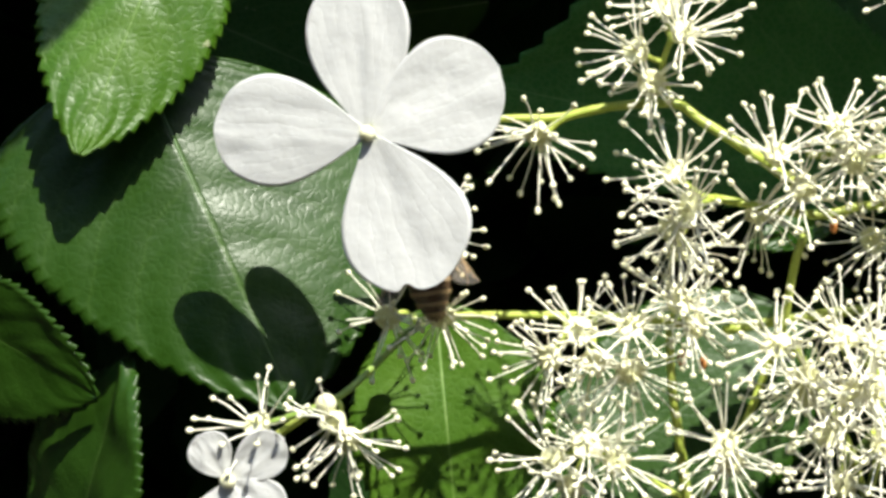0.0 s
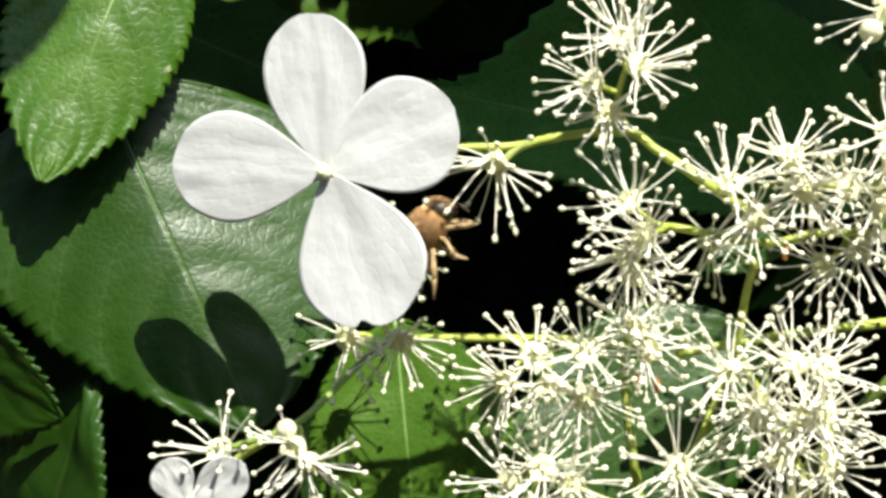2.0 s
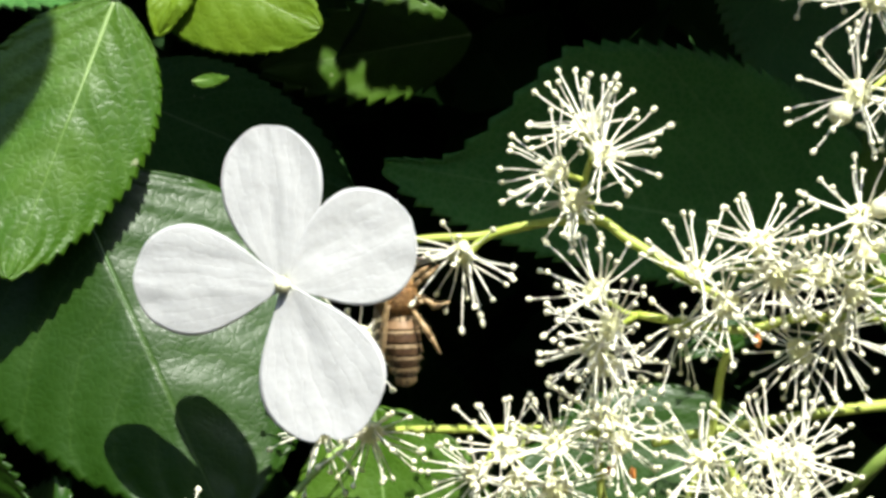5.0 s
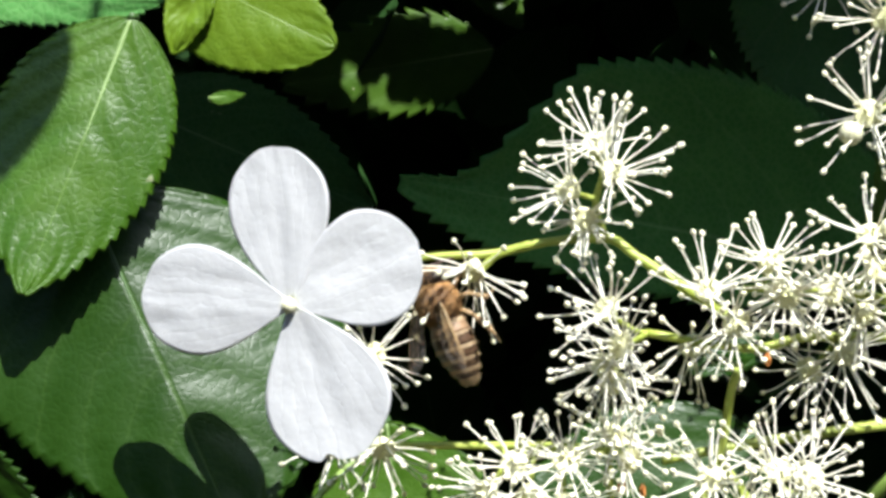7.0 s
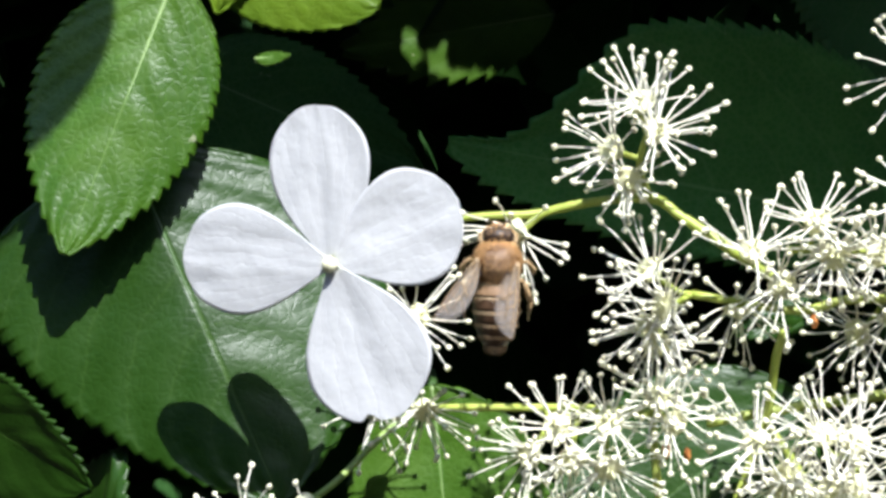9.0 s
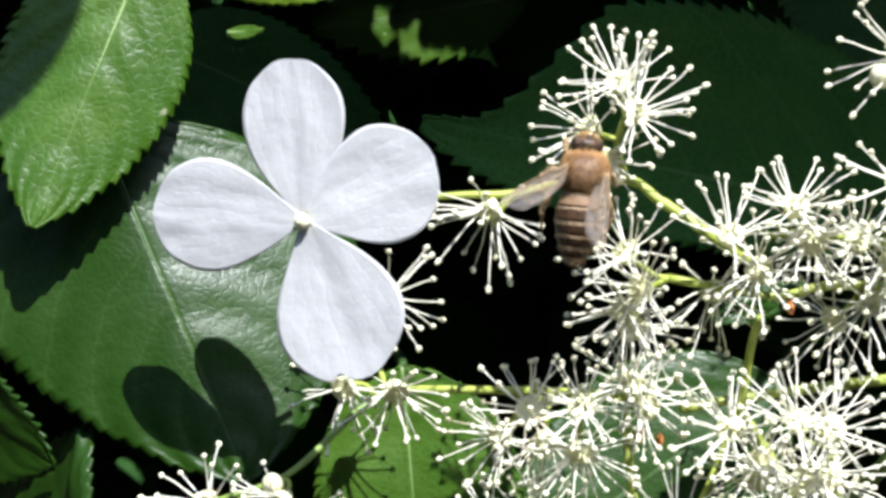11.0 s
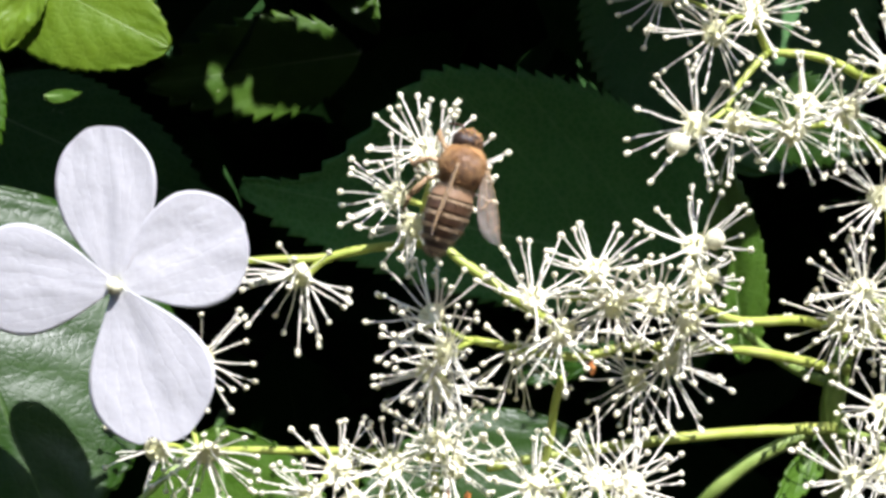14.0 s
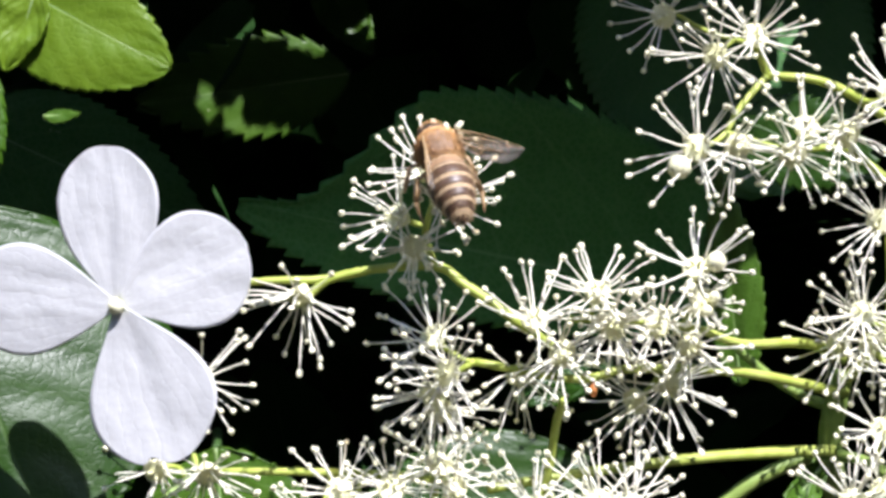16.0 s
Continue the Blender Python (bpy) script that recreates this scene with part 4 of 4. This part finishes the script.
def build_bee():
    rnd = random.Random(11)
    bee = thing("honey_bee", mm(0, 0, 0), "brown furry honey bee with a striped abdomen, feeding on the florets", "bee")
    k = 0.001
    # thorax, with its fur
    bm = bmesh.new()
    ball(bm, Vector((0, 0.55 * k, 0.1 * k)), (2.1 * k, 2.1 * k, 1.8 * k), 3)
    ball(bm, Vector((0, -0.9 * k, 0.5 * k)), (1.2 * k, 0.75 * k, 0.8 * k), 2)
    thorax = part("thorax", bm, BEE_HIDE, bee)
    bm = bmesh.new()
    hairs(bm, rnd, Vector((0, 0.55, 0.1)) * k, Vector((2.08, 2.08, 1.78)) * k, 5200, 0.46 * k, bald=True)
    hairs(bm, rnd, Vector((0, -0.9, 0.5)) * k, Vector((1.2, 0.75, 0.8)) * k, 300, 0.5 * k)
    tagged(part("fur", bm, BEE_FUR, thorax, "golden brown fur"), kind="stuff")
    # head with eyes and feelers
    bm = bmesh.new()
    ball(bm, Vector((0, 2.95 * k, -0.15 * k)), (1.4 * k, 0.9 * k, 1.25 * k), 3)
    ball(bm, Vector((0, 3.5 * k, -1.2 * k)), (0.6 * k, 0.6 * k, 0.7 * k), 2)
    skull = part("head", bm, BEE_EYE, bee)
    for s in (-1, 1):
        bm = bmesh.new()
        ball(bm, Vector((s * 0.86 * k, 2.95 * k, -0.25 * k)), (0.60 * k, 0.80 * k, 1.05 * k), 3)
        part("eye", bm, BEE_EYE, skull)
        bm = bmesh.new()
        tube(bm, spline([Vector((s * 0.4, 3.8, -0.2)) * k, Vector((s * 0.6, 4.2, -0.7)) * k, Vector((s * 0.9, 4.3, -1.6)) * k, Vector((s * 1.1, 4.2, -2.5)) * k], 4), [0.00011, 0.0001, 0.00013, 0.00011], 6)
        part("antenna", bm, BEE_DARK, skull)
    bm = bmesh.new()
    hairs(bm, rnd, Vector((0, 3.15, -0.15)) * k, Vector((1.2, 0.9, 1.3)) * k, 420, 0.30 * k, back=-0.2)
    tagged(part("fur", bm, BEE_FUR, skull), kind="stuff")
    # abdomen: six overlapping plates, each with a pale band of hair
    edges = [-1.15, -2.35, -3.6, -4.8, -5.9, -6.9, -7.9]
    def girth(y):
        s = (-1.15 - y) / 6.75
        return 0.33 + 1.76 * math.sin(math.pi * min(1, (s * 0.80 + 0.20)) ** 0.9) ** 0.75 if s < 0.999 else 0.12
    for n, (y0, y1) in enumerate(zip(edges, edges[1:])):
        bm = bmesh.new()
        rings = []
        for j in range(8):
            f = j / 7
            y = y0 + (y1 - y0 - 0.12) * f
            r = girth(max(y, -7.88)) * (1 + 0.035 * f) if n < 5 else girth(max(y, -7.88)) * max(0.06, math.cos(f * 1.5))
            ring = []
            for q in range(26):
                w = 2 * math.pi * q / 26
                ring.append(bm.verts.new(Vector((r * math.cos(w), y, 0.90 * r * math.sin(w) - 0.25 - 0.03 * (y + 1) ** 2 * 0.5)) * k))
            rings.append(ring)
        for j, (a, b) in enumerate(zip(rings, rings[1:])):
            for q in range(26):
                face = bm.faces.new((a[q], b[q], b[(q + 1) % 26], a[(q + 1) % 26]))
                face.material_index = 1 if j < (3 if n > 1 else 2) else (2 if n < 1 else 0)
        bm.faces.new(rings[0])
        bm.faces.new(rings[-1][::-1])
        seg = part("abdomen_plate", bm, [BEE_DARK, BEE_BAND, BEE_TAN], bee)
        bm = bmesh.new()
        mid = 0.5 * (y0 + y1) + 0.25
        r = girth(mid)
        hairs(bm, rnd, Vector((0, mid, -0.25 - 0.015 * (mid + 1) ** 2)) * k, Vector((r * 1.0, 0.55, r * 0.90)) * k, 420, 0.40 * k, back=0.9)
        tagged(part("hair_band", bm, BEE_FUR_PALE, seg), kind="stuff")
    # wings
    wings = []
    for s in (1, -1):
        for nm, root, size, wide in (("forewing", (1.35, 0.7, 1.5), 6.9, 2.1), ("hindwing", (1.35, -0.1, 1.3), 5.4, 1.8)):
            bm = bmesh.new()
            grid = []
            nu, nv = 16, 6
            for i in range(nu + 1):
                u = i / nu
                lead = 0.10 * wide * math.sin(math.pi * u)
                w = wide * (0.10 + 0.90 * math.sin(min(1, u * 1.02) ** 0.9 * math.pi * 0.78) ** 0.9) * math.sqrt(max(0.02, 1 - max(0, (u - 0.72) / 0.28) ** 2))
                grid.append([bm.verts.new(Vector((s * (lead - w * (j / nv)) + s * 0.6, -u * size, 0.10 * math.sin(j * 2.1 + u * 4) + 0.25 * u)) * k) for j in range(nv + 1)])
            for a, b in zip(grid, grid[1:]):
                for j in range(nv):
                    bm.faces.new((a[j], a[j + 1], b[j + 1], b[j]))
            cols = [[g[j].co.copy() for g in grid] for j in range(nv + 1)]
            wing = part(nm, bm, WING, bee, "clear veined wing")
            th = wing.modifiers.new("thickness", "SOLIDIFY")
            th.thickness = 0.00003
            bm = bmesh.new()
            for j, hi in ((0, 16), (1, 15), (3, 12), (5, 8)):
                tube(bm, cols[j][: hi + 1], [0.00006, 0.00004, 0.00003], 5)
            for i, (j0, j1) in ((6, (1, 3)), (9, (1, 3)), (12, (0, 3)), (7, (3, 5))):
                tube(bm, [cols[j0][i], cols[j1][min(16, i + 1)]], [0.00004, 0.00004], 5)
            part("wing_vein", bm, BEE_LEG, wing)
            wings.append((wing, s, Vector(root) * k))
    # legs
    for s in (-1, 1):
        for n, (y0, knee, ankle, foot) in enumerate(((1.4, (1.5, 2.3, -1.9), (1.6, 3.0, -2.9), (1.2, 3.6, -3.8)),
                                                     (0.5, (2.7, 0.7, -1.5), (3.3, -0.2, -2.9), (3.3, 0.2, -4.2)),
                                                     (-0.5, (2.5, -1.2, -1.3), (3.1, -3.1, -2.4), (2.9, -4.8, -3.4)))):
            bm = bmesh.new()
            a, b, c, d = (Vector((s * q[0], q[1], q[2])) * k for q in ((0.9, y0, -1.2), knee, ankle, foot))
            tube(bm, [a, a.lerp(b, 0.5), b], [0.0002, 0.00027, 0.00018], 8)
            tube(bm, [b, b.lerp(c, 0.6), c], [0.00017, 0.00034 if n == 2 else 0.00024, 0.0002], 8)
            tube(bm, [c, c.lerp(d, 0.3), c.lerp(d, 0.65), d], [0.00028, 0.00022, 0.00016, 0.0001], 7)
            for _ in range(70):
                p = b.lerp(c, rnd.random())
                w = Vector((rnd.gauss(0, 1), rnd.gauss(0, 1), rnd.gauss(0, 1))).normalized()
                tube(bm, [p, p + w * 0.0005], [0.00003, 0.00001], 3)
            leg = part("leg", bm, BEE_LEG, bee)
    return bee, wings


BEE, WINGS = build_bee()


def bee_pose(x, y, z, heading, pitch, roll):
    """heading: degrees clockwise from upright; pitch: its head leans away; roll: its back turns to the right."""
    h, p = radians(heading), radians(pitch)
    way = Vector((math.sin(h) * math.cos(p), math.sin(p), math.cos(h) * math.cos(p)))
    turn = frame_of(way) @ Matrix.Rotation(radians(roll), 3, "Y")
    return Matrix.Translation(mm(x, y, z)) @ turn.to_4x4()


def motions():
    walk(BEE, [(t, bee_pose(*row)) for t, *row in [
        (0, -10.72, 2.00, -7.54, -7.9, 0, -20),
        (1, -11.10, 2.00, -6.88, -9.0, 0, -20),
        (1.5, -9.54, 2.00, -5.68, 4.2, 0, -60),
        (2, -6.71, 1.00, -4.46, 30.0, 0, -80),
        (2.5, -7.38, 1.00, -2.40, 27.0, 0, -80),
        (3, -7.26, 1.00, -2.32, 21.0, 0, -80),
        (3.5, -6.78, 1.00, -3.17, 13.1, 0, -80),
        (4, -7.38, 1.00, -2.59, 10.8, 0, -80),
        (4.2, -7.74, 1.00, -2.62, 11.1, 0, -80),
        (5.2, -5.24, 1.00, -1.94, -4.1, 0, -70),
        (6.3, -2.84, 0.50, -1.29, -17.7, 0, -48),
        (6.5, -2.77, 0.50, -1.31, -17.4, 0, -48),
        (7, -2.83, 0.50, -1.03, -17.3, 0, -48),
        (7.5, -2.97, 0.50, -1.91, -10.4, 0, -30),
        (8, -0.98, -7.50, -0.65, 1.3, 0, -5),
        (8.5, -1.31, -7.50, -0.53, -0.7, 0, 0),
        (9, -1.41, -7.50, -0.75, 2.0, 0, 0),
        (9.2, -1.22, -7.50, -1.02, 1.7, 0, 0),
        (10.2, 3.83, -8.50, 2.40, 4.9, 0, 0),
        (11.3, 8.88, -9.50, 5.93, 8.0, 0, 8),
        (11.5, 8.32, -9.50, 5.79, 13.8, 0, 8),
        (12, 9.22, -9.50, 6.28, 15.3, 0, 8),
        (12.5, 11.26, -9.50, 7.66, 26.3, 0, 5),
        (13, 12.42, -9.50, 11.22, 21.7, 0, 0),
        (13.5, 13.93, -9.50, 10.05, 34.8, 0, 25),
        (14, 14.77, -9.50, 12.02, 15.1, 0, 25),
        (14.5, 13.55, -9.50, 13.57, -3.1, 0, 10),
        (15, 12.71, -9.50, 14.32, -8.6, 0, 5),
        (15.5, 14.11, -9.50, 14.46, -9.3, 6, 5),
        (16, 12.75, -8.50, 15.70, -18.0, 42, 10),
    ]])
    walk(WHITE, [(t, Matrix.Translation(mm(x, y, z) - HEAD.location) @ WHITE_TURN) for t, x, y, z in [
        (0, -15.81, -7.60, 1.88),
        (0.5, -15.97, -7.60, 1.96),
        (1, -15.96, -7.60, 1.92),
        (1.5, -15.98, -7.60, 2.20),
        (2, -16.02, -7.60, 1.48),
        (2.5, -16.17, -7.60, 1.33),
        (3, -16.09, -7.60, 0.95),
        (3.5, -16.24, -7.60, 0.71),
        (4, -16.23, -7.60, 0.89),
        (4.2, -15.98, -7.60, 0.70),
        (6.5, -16.49, -7.60, -0.24),
        (7, -16.56, -7.60, -0.29),
        (7.5, -16.48, -7.60, -0.32),
        (8, -16.54, -7.60, -0.11),
        (8.5, -16.49, -7.60, -0.01),
        (9, -16.45, -7.60, -0.26),
        (11.3, -16.39, -7.60, 1.65),
        (11.5, -16.34, -7.60, 1.13),
        (12, -16.28, -7.60, 1.21),
        (12.5, -16.18, -7.60, 1.41),
        (13, -16.31, -7.60, 3.21),
        (13.5, -16.30, -7.60, 1.72),
        (14, -16.19, -7.60, 1.59),
        (14.5, -16.22, -7.60, 1.59),
        (15, -16.25, -7.60, 1.57),
        (15.5, -16.23, -7.60, 1.72),
        (16, -16.24, -7.60, 1.65),
    ]])
    spread = [
        (0, 20, 35, 0, 0),
        (1, 20, 35, 0, 0),
        (1.5, 20, 60, 0, 0),
        (2, -4, -2, 0, 0),
        (2.5, -4, -2, 0, 0),
        (3, -4, -2, 0, 0),
        (3.5, -4, -2, 0, 0),
        (4, -4, -2, 0, 0),
        (4.2, -4, -2, 0, 0),
        (5.2, -4, -2, 0, 0),
        (6.3, 25, 12, 0, 0),
        (6.5, 25, 12, 0, 0),
        (7, 25, 12, 0, 0),
        (7.5, 25, 12, 0, 0),
        (8, 34, -2, 0, 0),
        (8.5, 34, -3, 0, 0),
        (9, 34, -3, 0, 0),
        (9.2, 34, -3, 0, 0),
        (10.2, 45, 0, 0, 0),
        (11.3, 58, 2, 0, 0),
        (11.5, 58, 2, 0, 0),
        (12, 58, 2, 0, 0),
        (12.5, 82, 30, 0, 0),
        (13, 115, 62, 0, 0),
        (13.5, 10, 20, 70, 0),
        (14, 10, 25, 70, 0),
        (14.5, 12, 52, 70, -50),
        (15, 12, 55, 70, -50),
        (15.5, 12, 55, 70, -50),
        (16, 12, 50, 70, -50),
    ]
    for wing, side, root in WINGS:
        fore = wing.name.startswith("fore")
        walk(wing, [(t, Matrix.Translation((side * root.x, root.y, root.z))
                     @ Matrix.Rotation(radians(side * (right if side > 0 else left) * (1 if fore else 1.15)), 4, "Z")
                     @ Matrix.Rotation(radians(-4), 4, "X")
                     @ Matrix.Rotation(radians(lean if side > 0 else up), 4, "Y")) for t, left, right, up, lean in spread])


motions()
